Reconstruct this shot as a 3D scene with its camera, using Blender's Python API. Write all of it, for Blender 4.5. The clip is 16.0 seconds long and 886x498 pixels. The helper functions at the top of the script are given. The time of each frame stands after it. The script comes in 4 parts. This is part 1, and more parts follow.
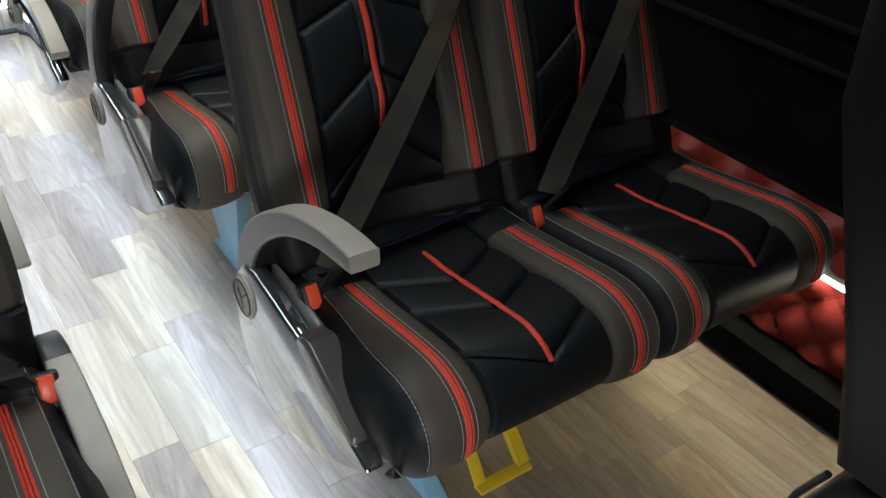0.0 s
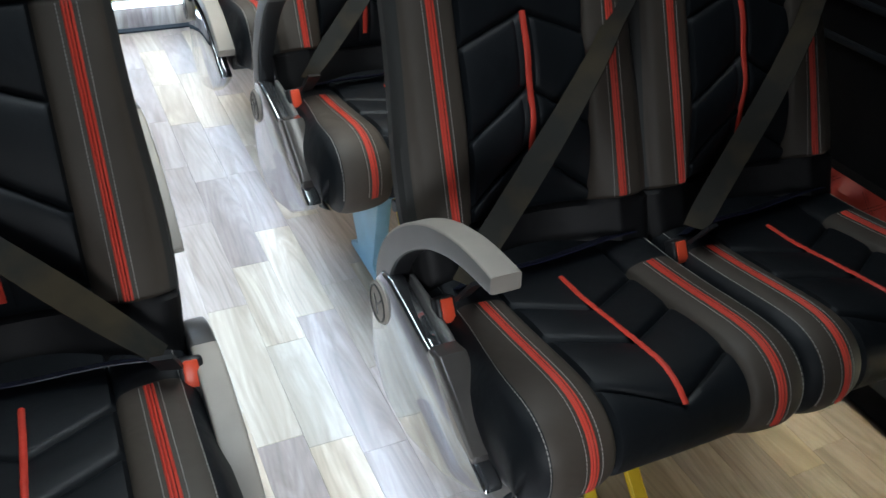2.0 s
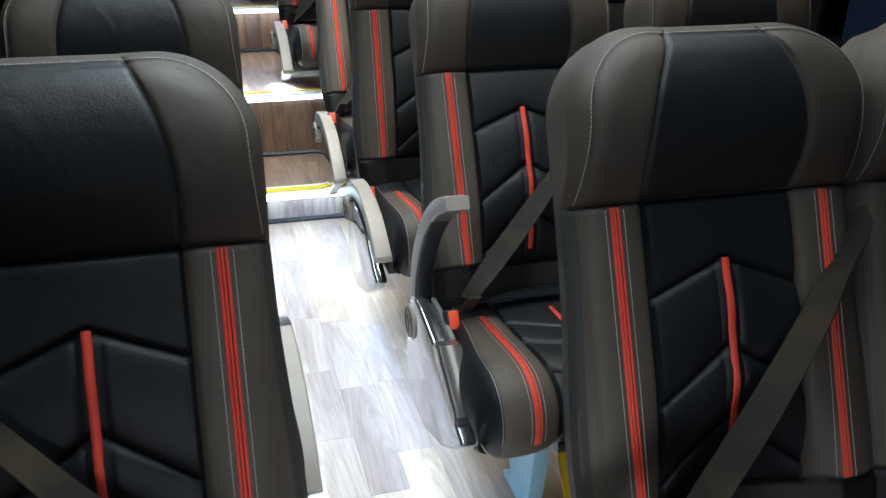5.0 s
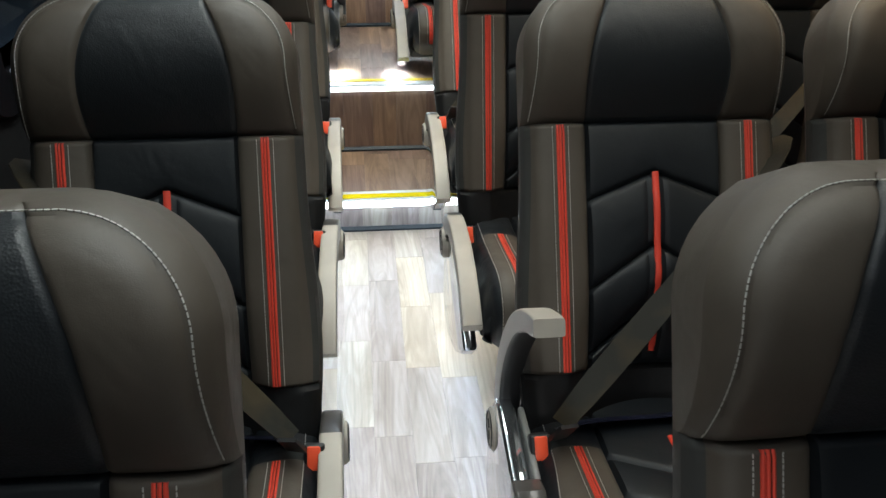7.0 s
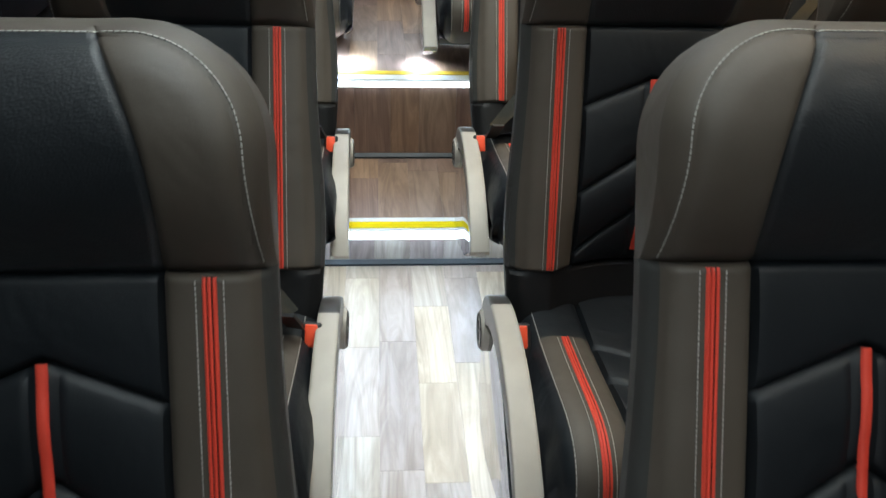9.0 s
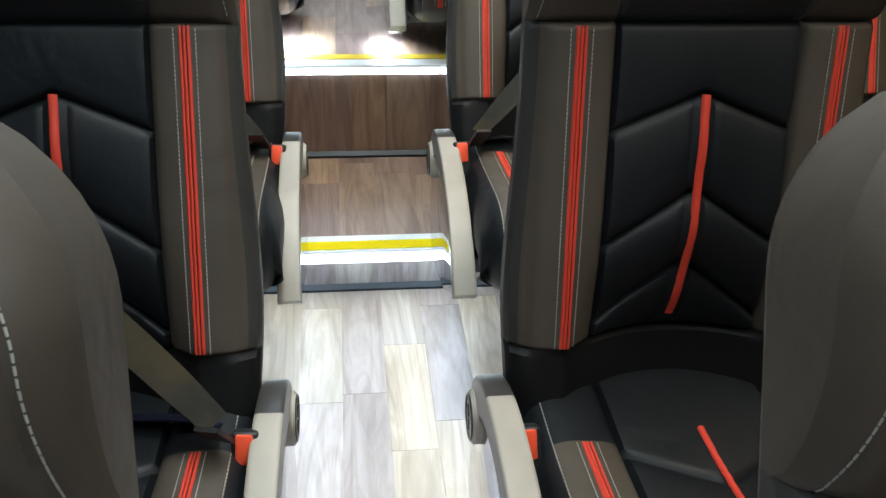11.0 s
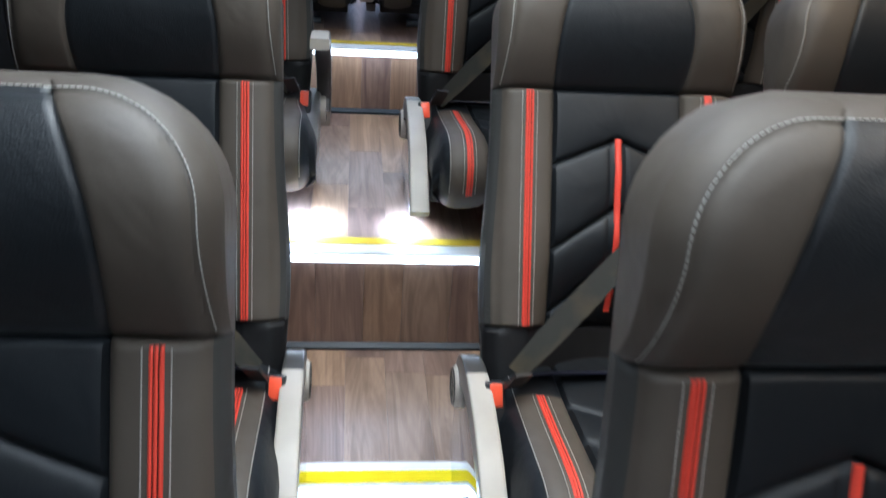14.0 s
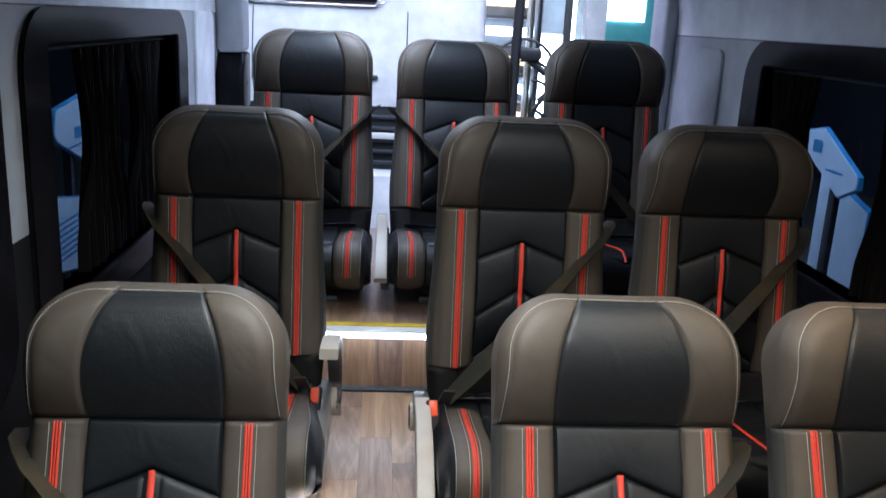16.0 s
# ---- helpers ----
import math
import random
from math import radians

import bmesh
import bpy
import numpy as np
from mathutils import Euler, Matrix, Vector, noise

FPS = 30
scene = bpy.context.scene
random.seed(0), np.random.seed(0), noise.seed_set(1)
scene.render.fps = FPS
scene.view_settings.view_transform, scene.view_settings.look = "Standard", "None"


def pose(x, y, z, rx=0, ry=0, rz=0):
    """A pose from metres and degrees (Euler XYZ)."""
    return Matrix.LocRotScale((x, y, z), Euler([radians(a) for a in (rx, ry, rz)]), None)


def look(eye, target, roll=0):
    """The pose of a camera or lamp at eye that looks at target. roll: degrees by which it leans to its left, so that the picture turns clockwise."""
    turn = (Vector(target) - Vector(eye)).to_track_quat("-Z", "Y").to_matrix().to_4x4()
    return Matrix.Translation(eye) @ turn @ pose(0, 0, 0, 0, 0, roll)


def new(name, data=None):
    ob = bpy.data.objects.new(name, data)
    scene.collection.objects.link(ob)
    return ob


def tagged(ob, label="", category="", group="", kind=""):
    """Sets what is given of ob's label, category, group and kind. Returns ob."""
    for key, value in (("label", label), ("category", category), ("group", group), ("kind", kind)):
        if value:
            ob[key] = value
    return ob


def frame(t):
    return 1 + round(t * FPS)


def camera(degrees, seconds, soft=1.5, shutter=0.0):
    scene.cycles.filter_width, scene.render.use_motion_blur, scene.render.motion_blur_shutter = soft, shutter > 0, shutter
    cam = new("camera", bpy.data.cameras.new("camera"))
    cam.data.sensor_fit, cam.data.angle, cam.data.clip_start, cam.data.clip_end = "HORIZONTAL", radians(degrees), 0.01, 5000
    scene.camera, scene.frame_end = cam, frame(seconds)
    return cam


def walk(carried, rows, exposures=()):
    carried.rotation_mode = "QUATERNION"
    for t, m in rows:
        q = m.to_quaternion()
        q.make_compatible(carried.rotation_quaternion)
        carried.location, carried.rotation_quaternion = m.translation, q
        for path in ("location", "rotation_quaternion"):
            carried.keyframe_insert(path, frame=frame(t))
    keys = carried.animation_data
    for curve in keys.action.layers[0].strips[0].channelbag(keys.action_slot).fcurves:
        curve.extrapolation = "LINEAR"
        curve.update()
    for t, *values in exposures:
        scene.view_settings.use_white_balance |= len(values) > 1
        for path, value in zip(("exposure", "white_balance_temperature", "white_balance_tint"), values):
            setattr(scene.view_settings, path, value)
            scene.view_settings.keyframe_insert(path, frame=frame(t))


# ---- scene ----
cam = camera(54.70, 16.0, soft=1.45, shutter=0.35)
# seconds, eye (x, y, z), degrees: yaw to the left, pitch up, roll
PATH = [
    (0, -0.189, -0.247, 1.211, -36.83, -35.05, 3.76),
    (0.5, -0.196, -0.241, 1.210, -36.66, -35.05, 5.25),
    (1, -0.196, -0.231, 1.214, -34.85, -34.99, 5.27),
    (1.5, -0.201, -0.225, 1.222, -30.21, -35.04, 3.78),
    (2, -0.206, -0.224, 1.219, -26.88, -34.85, 3.61),
    (2.5, -0.213, -0.204, 1.226, -22.59, -33.68, 2.83),
    (3, -0.245, -0.162, 1.261, -18.74, -28.34, 1.62),
    (5.5, -0.103, 0.136, 1.244, -14.02, -24.35, 0.71),
    (6, -0.022, 0.320, 1.298, -7.77, -25.21, 0.56),
    (6.5, -0.005, 0.354, 1.333, -5.87, -27.00, 0.31),
    (7, -0.005, 0.406, 1.315, -5.69, -27.99, 0.53),
    (7.5, -0.015, 0.553, 1.278, -5.75, -29.70, 0.69),
    (8, -0.003, 0.745, 1.265, -5.54, -30.57, 0.18),
    (8.5, -0.003, 0.852, 1.281, -5.47, -31.14, 0.37),
    (9, -0.004, 1.027, 1.276, -4.99, -31.50, 2.19),
    (11.5, 0.020, 1.435, 1.198, -8.04, -34.44, 2.87),
    (12, -0.003, 1.405, 1.258, -8.12, -32.28, 3.31),
    (12.5, -0.016, 1.586, 1.235, -7.36, -32.49, 3.41),
    (13, -0.020, 1.663, 1.232, -7.18, -32.81, 4.86),
    (13.5, 0.005, 1.644, 1.285, -7.65, -31.02, 5.24),
    (14, -0.005, 1.789, 1.291, -7.22, -28.43, 4.52),
    (14.5, -0.016, 1.993, 1.329, -5.86, -25.76, 3.53),
    (15, 0.018, 2.008, 1.378, -5.42, -23.54, 2.87),
    (15.5, 0.023, 1.928, 1.451, -5.18, -18.74, 3.12),
    (16, 0.029, 1.846, 1.508, -4.46, -14.89, 2.99),
]



def eye_pose(x, y, z, yaw, pitch, roll):
    a, b = radians(yaw), radians(pitch)
    way = Vector((-math.sin(a) * math.cos(b), math.cos(a) * math.cos(b), math.sin(b)))
    return look((x, y, z), Vector((x, y, z)) + way, roll)


walk(cam, [(t, eye_pose(*row)) for t, *row in PATH],
     exposures=[(0, 0.16, 5600, 1), (1.5, 0.16, 5450, 2), (3.0, 0.26, 5150, 1), (5.5, 0.5, 5500, 2), (6.3, 0.12, 5780, 1), (9, 0.1, 5500, 0),
                (11.5, 0.08, 5500, 1), (12.5, 0.44, 5080, 4), (14.5, 0.34, 5050, 6), (15.4, 0.32, 4800, 7), (16, 0.50, 5480, 7)])

# ---------------------------------------------------------------- plan
P1, P2, P3 = 0.133, 0.381, 0.593          # heights of the three platforms above the aisle floor
Y1, Y2, Y3 = 3.03, 3.475, 4.33            # their edges
F2 = 3.432                                # face of the second riser, flush with its LED strip
WALL_L, WALL_R, REAR = -0.66, 1.25, 5.62  # inner faces of the side walls, rear sill
CEIL = 1.92

# ---------------------------------------------------------------- light
world = bpy.data.worlds.new("world")
scene.world = world
world.use_nodes = True
bg = world.node_tree.nodes["Background"]
bg.inputs[0].default_value = (0.55, 0.6, 0.75, 1)
bg.inputs[1].default_value = 0.035


def area(name, at, target, sx, sy, watts, color=(1, 1, 1), spread=180):
    lamp = bpy.data.lights.new(name, "AREA")
    lamp.shape, lamp.size, lamp.size_y, lamp.energy, lamp.color = "RECTANGLE", sx, sy, watts, color
    lamp.spread = radians(spread)
    ob = new(name, lamp)
    # long side along y (or along x when it is the wider one across)
    back = (Vector(at) - Vector(target)).normalized()
    side = Vector((0, 1, 0)).cross(back).normalized() if abs(back.y) < 0.9 else Vector((1, 0, 0))
    up = back.cross(side)
    turn = Matrix((side, up, back)).transposed().to_4x4()
    ob.matrix_world = Matrix.Translation(at) @ turn
    return ob


COOL = (0.78, 0.88, 1.0)
# LED strips along both seat lines, under the side covers, shining down on the aisle floor
area("led_strip_lamp", (-0.118, 1.35, 0.185), (-0.02, 1.35, 0.0), 0.016, 3.2, 5.3, COOL, 130)
area("led_strip_lamp", (0.248, 1.35, 0.185), (0.15, 1.35, 0.0), 0.016, 3.2, 5.3, COOL, 130)
area("led_spot_lamp", (-0.108, 3.56, P2 + 0.07), (-0.100, 3.56, P2), 0.04, 0.04, 1.7, COOL, 150)
area("led_spot_lamp", (0.118, 3.55, P2 + 0.058), (0.140, 3.55, P2), 0.04, 0.04, 1.7, COOL, 150)
# LED strip along the right-hand wall under the benches
area("led_strip_lamp", (1.18, 1.25, 0.258), (0.80, 1.25, 0.0), 0.016, 2.4, 1.5, (1.0, 0.70, 0.12), 150)
# unseen lamps added under the ceiling, over the aisle and the right-hand seats; no fixtures
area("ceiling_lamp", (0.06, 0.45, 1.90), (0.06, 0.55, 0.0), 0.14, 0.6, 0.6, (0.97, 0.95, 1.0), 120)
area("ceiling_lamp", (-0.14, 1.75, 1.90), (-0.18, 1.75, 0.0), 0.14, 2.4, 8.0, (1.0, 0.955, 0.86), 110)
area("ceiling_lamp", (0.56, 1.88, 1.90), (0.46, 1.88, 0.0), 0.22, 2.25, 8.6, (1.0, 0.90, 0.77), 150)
# unseen warm fill lamp, added low in front for the first row's cushions
area("entrance_lamp", (-0.42, -0.72, 0.80), (0.12, 0.50, 0.34), 0.30, 0.40, 1.0, (1.0, 0.88, 0.79), 58)
# more of these added ceiling lamps, over the steps and the rear row
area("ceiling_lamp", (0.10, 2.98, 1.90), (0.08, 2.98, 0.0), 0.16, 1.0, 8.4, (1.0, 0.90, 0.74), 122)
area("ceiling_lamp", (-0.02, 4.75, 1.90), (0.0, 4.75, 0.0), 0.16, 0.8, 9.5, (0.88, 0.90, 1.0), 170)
# warm lamp added over the right-hand seats, without a fixture
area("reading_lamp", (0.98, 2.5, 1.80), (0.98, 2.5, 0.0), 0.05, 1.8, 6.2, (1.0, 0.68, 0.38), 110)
# the lit hall behind the open rear doors and beside the bus
area("hall_lamp", (0.35, 6.6, 3.3), (0.35, 4.6, 0.9), 2.5, 0.8, 78.0, (0.82, 0.76, 1.0), 160)
area("hall_lamp", (0.2, 6.2, 3.0), (0.0, 7.6, 1.2), 2.0, 0.6, 7.5, (1.0, 0.87, 0.93), 160)
area("hall_lamp", (-0.95, 5.2, 3.2), (-1.5, 6.2, 0.6), 1.0, 0.5, 36.0, (0.80, 0.92, 1.0), 160)
area("hall_lamp", (1.6, 5.0, 3.2), (2.3, 5.8, 0.6), 1.0, 0.5, 60.0, (0.80, 0.85, 1.0), 160)


# ---------------------------------------------------------------- materials
def mat(name, color, rough=0.5, metal=0.0, **k):
    m = bpy.data.materials.new(name)
    m.use_nodes = True
    nt = m.node_tree
    b = nt.nodes["Principled BSDF"]
    b.inputs["Base Color"].default_value = (*color, 1)
    b.inputs["Roughness"].default_value = rough
    b.inputs["Metallic"].default_value = metal
    for key, v in k.items():
        b.inputs[key.replace("_", " ")].default_value = v
    return m, nt, b


def node(nt, kind, **vals):
    n = nt.nodes.new(kind)
    for k, v in vals.items():
        n.inputs[k].default_value = v
    return n


def coords(nt, scale=(1, 1, 1), per_object=False):
    tc = nt.nodes.new("ShaderNodeTexCoord")
    mp = nt.nodes.new("ShaderNodeMapping")
    mp.inputs["Scale"].default_value = scale
    nt.links.new(tc.outputs["Object"], mp.inputs["Vector"])
    if per_object:
        oi = nt.nodes.new("ShaderNodeObjectInfo")
        mul = nt.nodes.new("ShaderNodeVectorMath")
        mul.operation = "SCALE"
        mul.inputs[0].default_value = (13.0, 29.0, 7.0)
        nt.links.new(oi.outputs["Random"], mul.inputs["Scale"])
        nt.links.new(mul.outputs[0], mp.inputs["Location"])
    return mp.outputs[0]


def ramp(nt, fac, stops):
    r = nt.nodes.new("ShaderNodeValToRGB")
    while len(r.color_ramp.elements) < len(stops):
        r.color_ramp.elements.new(0.5)
    for e, (p, c) in zip(r.color_ramp.elements, stops):
        e.position, e.color = p, (*c, 1)
    nt.links.new(fac, r.inputs[0])
    return r.outputs[0]


def leather(name, dark, light, rough, grain=900.0, bump=0.12):
    """Coated upholstery: fine pores, faint blotches, uneven gloss."""
    m, nt, b = mat(name, light, rough)
    v = coords(nt)
    big = node(nt, "ShaderNodeTexNoise", Scale=7.0, Detail=4.0)
    nt.links.new(v, big.inputs["Vector"])
    nt.links.new(ramp(nt, big.outputs["Fac"], [(0.3, dark), (0.7, light)]), b.inputs["Base Color"])
    pore = node(nt, "ShaderNodeTexVoronoi", Scale=grain)
    nt.links.new(v, pore.inputs["Vector"])
    wrinkle = node(nt, "ShaderNodeTexNoise", Scale=60.0, Detail=3.0)
    nt.links.new(v, wrinkle.inputs["Vector"])
    bp = node(nt, "ShaderNodeBump", Strength=bump, Distance=0.0006)
    nt.links.new(pore.outputs["Distance"], bp.inputs["Height"])
    bp2 = node(nt, "ShaderNodeBump", Strength=0.25, Distance=0.002)
    nt.links.new(wrinkle.outputs["Fac"], bp2.inputs["Height"])
    nt.links.new(bp.outputs[0], bp2.inputs["Normal"])
    sag = node(nt, "ShaderNodeTexNoise", Scale=13.0, Detail=2.0, Distortion=0.6)
    nt.links.new(v, sag.inputs["Vector"])
    bp3 = node(nt, "ShaderNodeBump", Strength=0.35, Distance=0.009)
    nt.links.new(sag.outputs["Fac"], bp3.inputs["Height"])
    nt.links.new(bp2.outputs[0], bp3.inputs["Normal"])
    nt.links.new(bp3.outputs[0], b.inputs["Normal"])
    rr = nt.nodes.new("ShaderNodeMapRange")
    rr.inputs["To Min"].default_value, rr.inputs["To Max"].default_value = rough - 0.06, rough + 0.1
    nt.links.new(big.outputs["Fac"], rr.inputs["Value"])
    nt.links.new(rr.outputs[0], b.inputs["Roughness"])
    return m


def plastic(name, color, rough, metal=0.0, bump=0.08, scale=350.0, vary=0.12, spec=0.5, blotch=9.0):
    m, nt, b = mat(name, color, rough, metal)
    b.inputs["Specular IOR Level"].default_value = spec
    v = coords(nt)
    big = node(nt, "ShaderNodeTexNoise", Scale=blotch, Detail=5.0)
    nt.links.new(v, big.inputs["Vector"])
    lo = tuple(c * (1 - vary) for c in color)
    hi = tuple(min(1, c * (1 + vary)) for c in color)
    nt.links.new(ramp(nt, big.outputs["Fac"], [(0.3, lo), (0.7, hi)]), b.inputs["Base Color"])
    fine = node(nt, "ShaderNodeTexNoise", Scale=scale, Detail=2.0)
    nt.links.new(v, fine.inputs["Vector"])
    bp = node(nt, "ShaderNodeBump", Strength=bump, Distance=0.001)
    nt.links.new(fine.outputs["Fac"], bp.inputs["Height"])
    nt.links.new(bp.outputs[0], b.inputs["Normal"])
    return m


def glow(name, color, strength):
    m = bpy.data.materials.new(name)
    m.use_nodes = True
    nt = m.node_tree
    nt.nodes.remove(nt.nodes["Principled BSDF"])
    e = node(nt, "ShaderNodeEmission", Color=(*color, 1), Strength=strength)
    nt.links.new(e.outputs[0], nt.nodes["Material Output"].inputs[0])
    return m


def wood(name, along, tones, rough=0.32, hues=1.0):
    """Printed wood vinyl; along: the axis of the grain, hues: how far the boards differ."""
    m, nt, b = mat(name, tones[1], rough)
    sc = [9.0, 9.0, 9.0]
    sc[along] = 1.3
    v = coords(nt, tuple(sc), True)
    warp = node(nt, "ShaderNodeTexNoise", Scale=0.9, Detail=2.0)
    nt.links.new(v, warp.inputs["Vector"])
    mix = nt.nodes.new("ShaderNodeVectorMath")
    mix.operation = "MULTIPLY_ADD"
    mix.inputs[1].default_value = (1.3, 1.3, 1.3)
    nt.links.new(warp.outputs["Color"], mix.inputs[0])
    nt.links.new(v, mix.inputs[2])
    grain = node(nt, "ShaderNodeTexNoise", Scale=2.2, Detail=7.0, Roughness=0.62, Distortion=0.7)
    nt.links.new(mix.outputs[0], grain.inputs["Vector"])
    col = ramp(nt, grain.outputs["Fac"], [(0.24, tones[0]), (0.47, tones[1]), (0.62, tones[2]), (0.8, tones[1])])
    # cathedral loops: long ovals round a heart that lies elsewhere in each board
    oi = nt.nodes.new("ShaderNodeObjectInfo")
    long_sc = [9.0, 9.0, 9.0]
    long_sc[along] = 1.2
    seed = node(nt, "ShaderNodeTexWhiteNoise")
    seed.noise_dimensions = "1D"
    nt.links.new(oi.outputs["Random"], seed.inputs["W"])
    heart = nt.nodes.new("ShaderNodeVectorMath")
    heart.operation = "MULTIPLY_ADD"
    reach = [1.3, 1.3, 1.3]
    reach[along] = 0.5
    heart.inputs[1].default_value = reach
    heart.inputs[2].default_value = [-0.5 * r for r in reach]
    nt.links.new(seed.outputs["Color"], heart.inputs[0])
    spot = nt.nodes.new("ShaderNodeVectorMath")
    nt.links.new(coords(nt, tuple(long_sc)), spot.inputs[0])
    nt.links.new(heart.outputs[0], spot.inputs[1])
    sway = nt.nodes.new("ShaderNodeVectorMath")
    sway.operation = "MULTIPLY_ADD"
    sway.inputs[1].default_value = (0.34, 0.34, 0.34)
    nt.links.new(warp.outputs["Color"], sway.inputs[0])
    nt.links.new(spot.outputs[0], sway.inputs[2])
    wave = node(nt, "ShaderNodeTexWave", Scale=2.4, Distortion=3.0, Detail=4.0)
    wave.inputs["Detail Scale"].default_value = 1.2
    wave.wave_type, wave.rings_direction = "RINGS", "SPHERICAL"
    nt.links.new(sway.outputs[0], wave.inputs["Vector"])
    ring = nt.nodes.new("ShaderNodeMix")
    ring.data_type, ring.blend_type = "RGBA", "MULTIPLY"
    ring.inputs[0].default_value = 0.28
    nt.links.new(col, ring.inputs[6])
    nt.links.new(ramp(nt, wave.outputs["Fac"], [(0.0, (0.55, 0.52, 0.5)), (0.3, (0.95, 0.93, 0.92)), (0.8, (1.08, 1.06, 1.04)), (1.0, (0.9, 0.88, 0.87))]), ring.inputs[7])
    col = ring.outputs[2]
    thin = [70.0, 70.0, 70.0]
    thin[along] = 3.5
    fine = node(nt, "ShaderNodeTexNoise", Scale=1.6, Detail=4.0, Roughness=0.6, Distortion=0.4)
    nt.links.new(coords(nt, tuple(thin), True), fine.inputs["Vector"])
    streak = nt.nodes.new("ShaderNodeMix")
    streak.data_type, streak.blend_type = "RGBA", "MULTIPLY"
    streak.inputs[0].default_value = 0.2
    nt.links.new(col, streak.inputs[6])
    nt.links.new(ramp(nt, fine.outputs["Fac"], [(0.32, (0.62, 0.60, 0.58)), (0.5, (1.0, 1.0, 1.0)), (0.75, (1.12, 1.11, 1.1))]), streak.inputs[7])
    col = streak.outputs[2]
    board = [(0.0, (0.70, 0.64, 0.68)), (0.22, (0.86, 0.80, 0.84)), (0.42, (0.97, 0.92, 0.94)), (0.58, (1.0, 0.98, 0.94)), (0.78, (1.12, 1.02, 0.88)), (1.0, (1.26, 1.15, 0.97))]
    shade = ramp(nt, oi.outputs["Random"], [(p, tuple(1 + (x - 1) * hues for x in c)) for p, c in board])
    mul = nt.nodes.new("ShaderNodeMix")
    mul.data_type, mul.blend_type = "RGBA", "MULTIPLY"
    mul.inputs[0].default_value = 1.0
    nt.links.new(col, mul.inputs[6])
    nt.links.new(shade, mul.inputs[7])
    nt.links.new(mul.outputs[2], b.inputs["Base Color"])
    bp = node(nt, "ShaderNodeBump", Strength=0.1, Distance=0.001)
    nt.links.new(grain.outputs["Fac"], bp.inputs["Height"])
    nt.links.new(bp.outputs[0], b.inputs["Normal"])
    return m


M_GREY = leather("grey_upholstery", (0.0625, 0.0520, 0.0408), (0.0820, 0.0680, 0.0540), 0.56)
M_GUSSET = leather("side_upholstery", (0.030, 0.030, 0.029), (0.042, 0.042, 0.040), 0.58)
M_BLACK = leather("black_upholstery", (0.0055, 0.0072, 0.0095), (0.0095, 0.0118, 0.015), 0.5, 700.0, 0.2)
M_BLACK.node_tree.nodes["Principled BSDF"].inputs["Specular IOR Level"].default_value = 0.36
M_HEAD = leather("perforated_black_panel", (0.0055, 0.0072, 0.0095), (0.0095, 0.0118, 0.015), 0.46, 420.0, 0.45)
_vinyl = M_HEAD.node_tree.nodes["Principled BSDF"].inputs
_vinyl["Sheen Weight"].default_value, _vinyl["Sheen Roughness"].default_value = 0.24, 0.40
_vinyl["Sheen Tint"].default_value = (0.80, 0.88, 0.92, 1)
M_SKIRT = leather("black_vinyl", (0.006, 0.006, 0.007), (0.009, 0.009, 0.01), 0.55)
M_SKIRT.node_tree.nodes["Principled BSDF"].inputs["Specular IOR Level"].default_value = 0.3
M_SHELL = plastic("black_plastic", (0.02, 0.02, 0.022), 0.45)
M_RED = leather("red_trim", (0.62, 0.052, 0.030), (0.74, 0.074, 0.043), 0.45, 1500.0, 0.2)
M_THREAD = plastic("pale_thread", (0.42, 0.41, 0.385), 0.7)
M_REDTHREAD = plastic("red_thread", (0.07, 0.008, 0.007), 0.7)
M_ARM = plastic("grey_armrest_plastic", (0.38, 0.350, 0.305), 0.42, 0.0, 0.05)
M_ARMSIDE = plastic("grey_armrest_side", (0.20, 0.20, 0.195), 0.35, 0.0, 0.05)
M_LEVER = plastic("dark_lever_plastic", (0.075, 0.070, 0.066), 0.16, 0.0, 0.02)
M_ARMDK = plastic("dark_armrest_cap", (0.05, 0.048, 0.046), 0.28)
M_SIDE = plastic("silver_side_cover", (0.44, 0.455, 0.48), 0.05, 0.92, 0.001)
M_CHROME = plastic("polished_metal", (0.75, 0.76, 0.78), 0.16, 1.0, 0.01)
M_DARK = plastic("dark_grey_plastic", (0.05, 0.05, 0.052), 0.38)
M_BELT = plastic("seat_belt_webbing", (0.033, 0.029, 0.021), 0.7, 0.0, 0.4, 900.0, 0.6, 0.25, 10.0)
belt_ramp = [n for n in M_BELT.node_tree.nodes if n.type == "VALTORGB"][0].color_ramp
belt_ramp.elements[0].position, belt_ramp.elements[0].color = 0.42, (0.0165, 0.016, 0.013, 1)
belt_ramp.elements[1].position, belt_ramp.elements[1].color = 0.62, (0.044, 0.034, 0.018, 1)
M_STRAP = plastic("black_belt_webbing", (0.012, 0.013, 0.032), 0.35, 0.0, 0.4, 900.0, 0.2)
M_BUTTON = plastic("red_buckle_button", (0.85, 0.10, 0.04), 0.35)
M_YELLOW = plastic("yellow_paint", (0.85, 0.60, 0.02), 0.4)
M_FILM = plastic("light_blue_film", (0.32, 0.55, 0.72), 0.3)
M_METAL = plastic("dark_steel", (0.09, 0.10, 0.12), 0.4, 0.8)
# same vinyl as the treads; the aisle's LED light is put into paler tones
M_LITFLOOR = wood("lit_vinyl_floor", 1, [(0.215, 0.180, 0.143), (0.312, 0.266, 0.218), (0.405, 0.353, 0.298)], 0.40, 0.9)
M_TREAD = wood("wood_vinyl_tread", 1, [(0.125, 0.078, 0.056), (0.225, 0.157, 0.117), (0.325, 0.234, 0.178)])
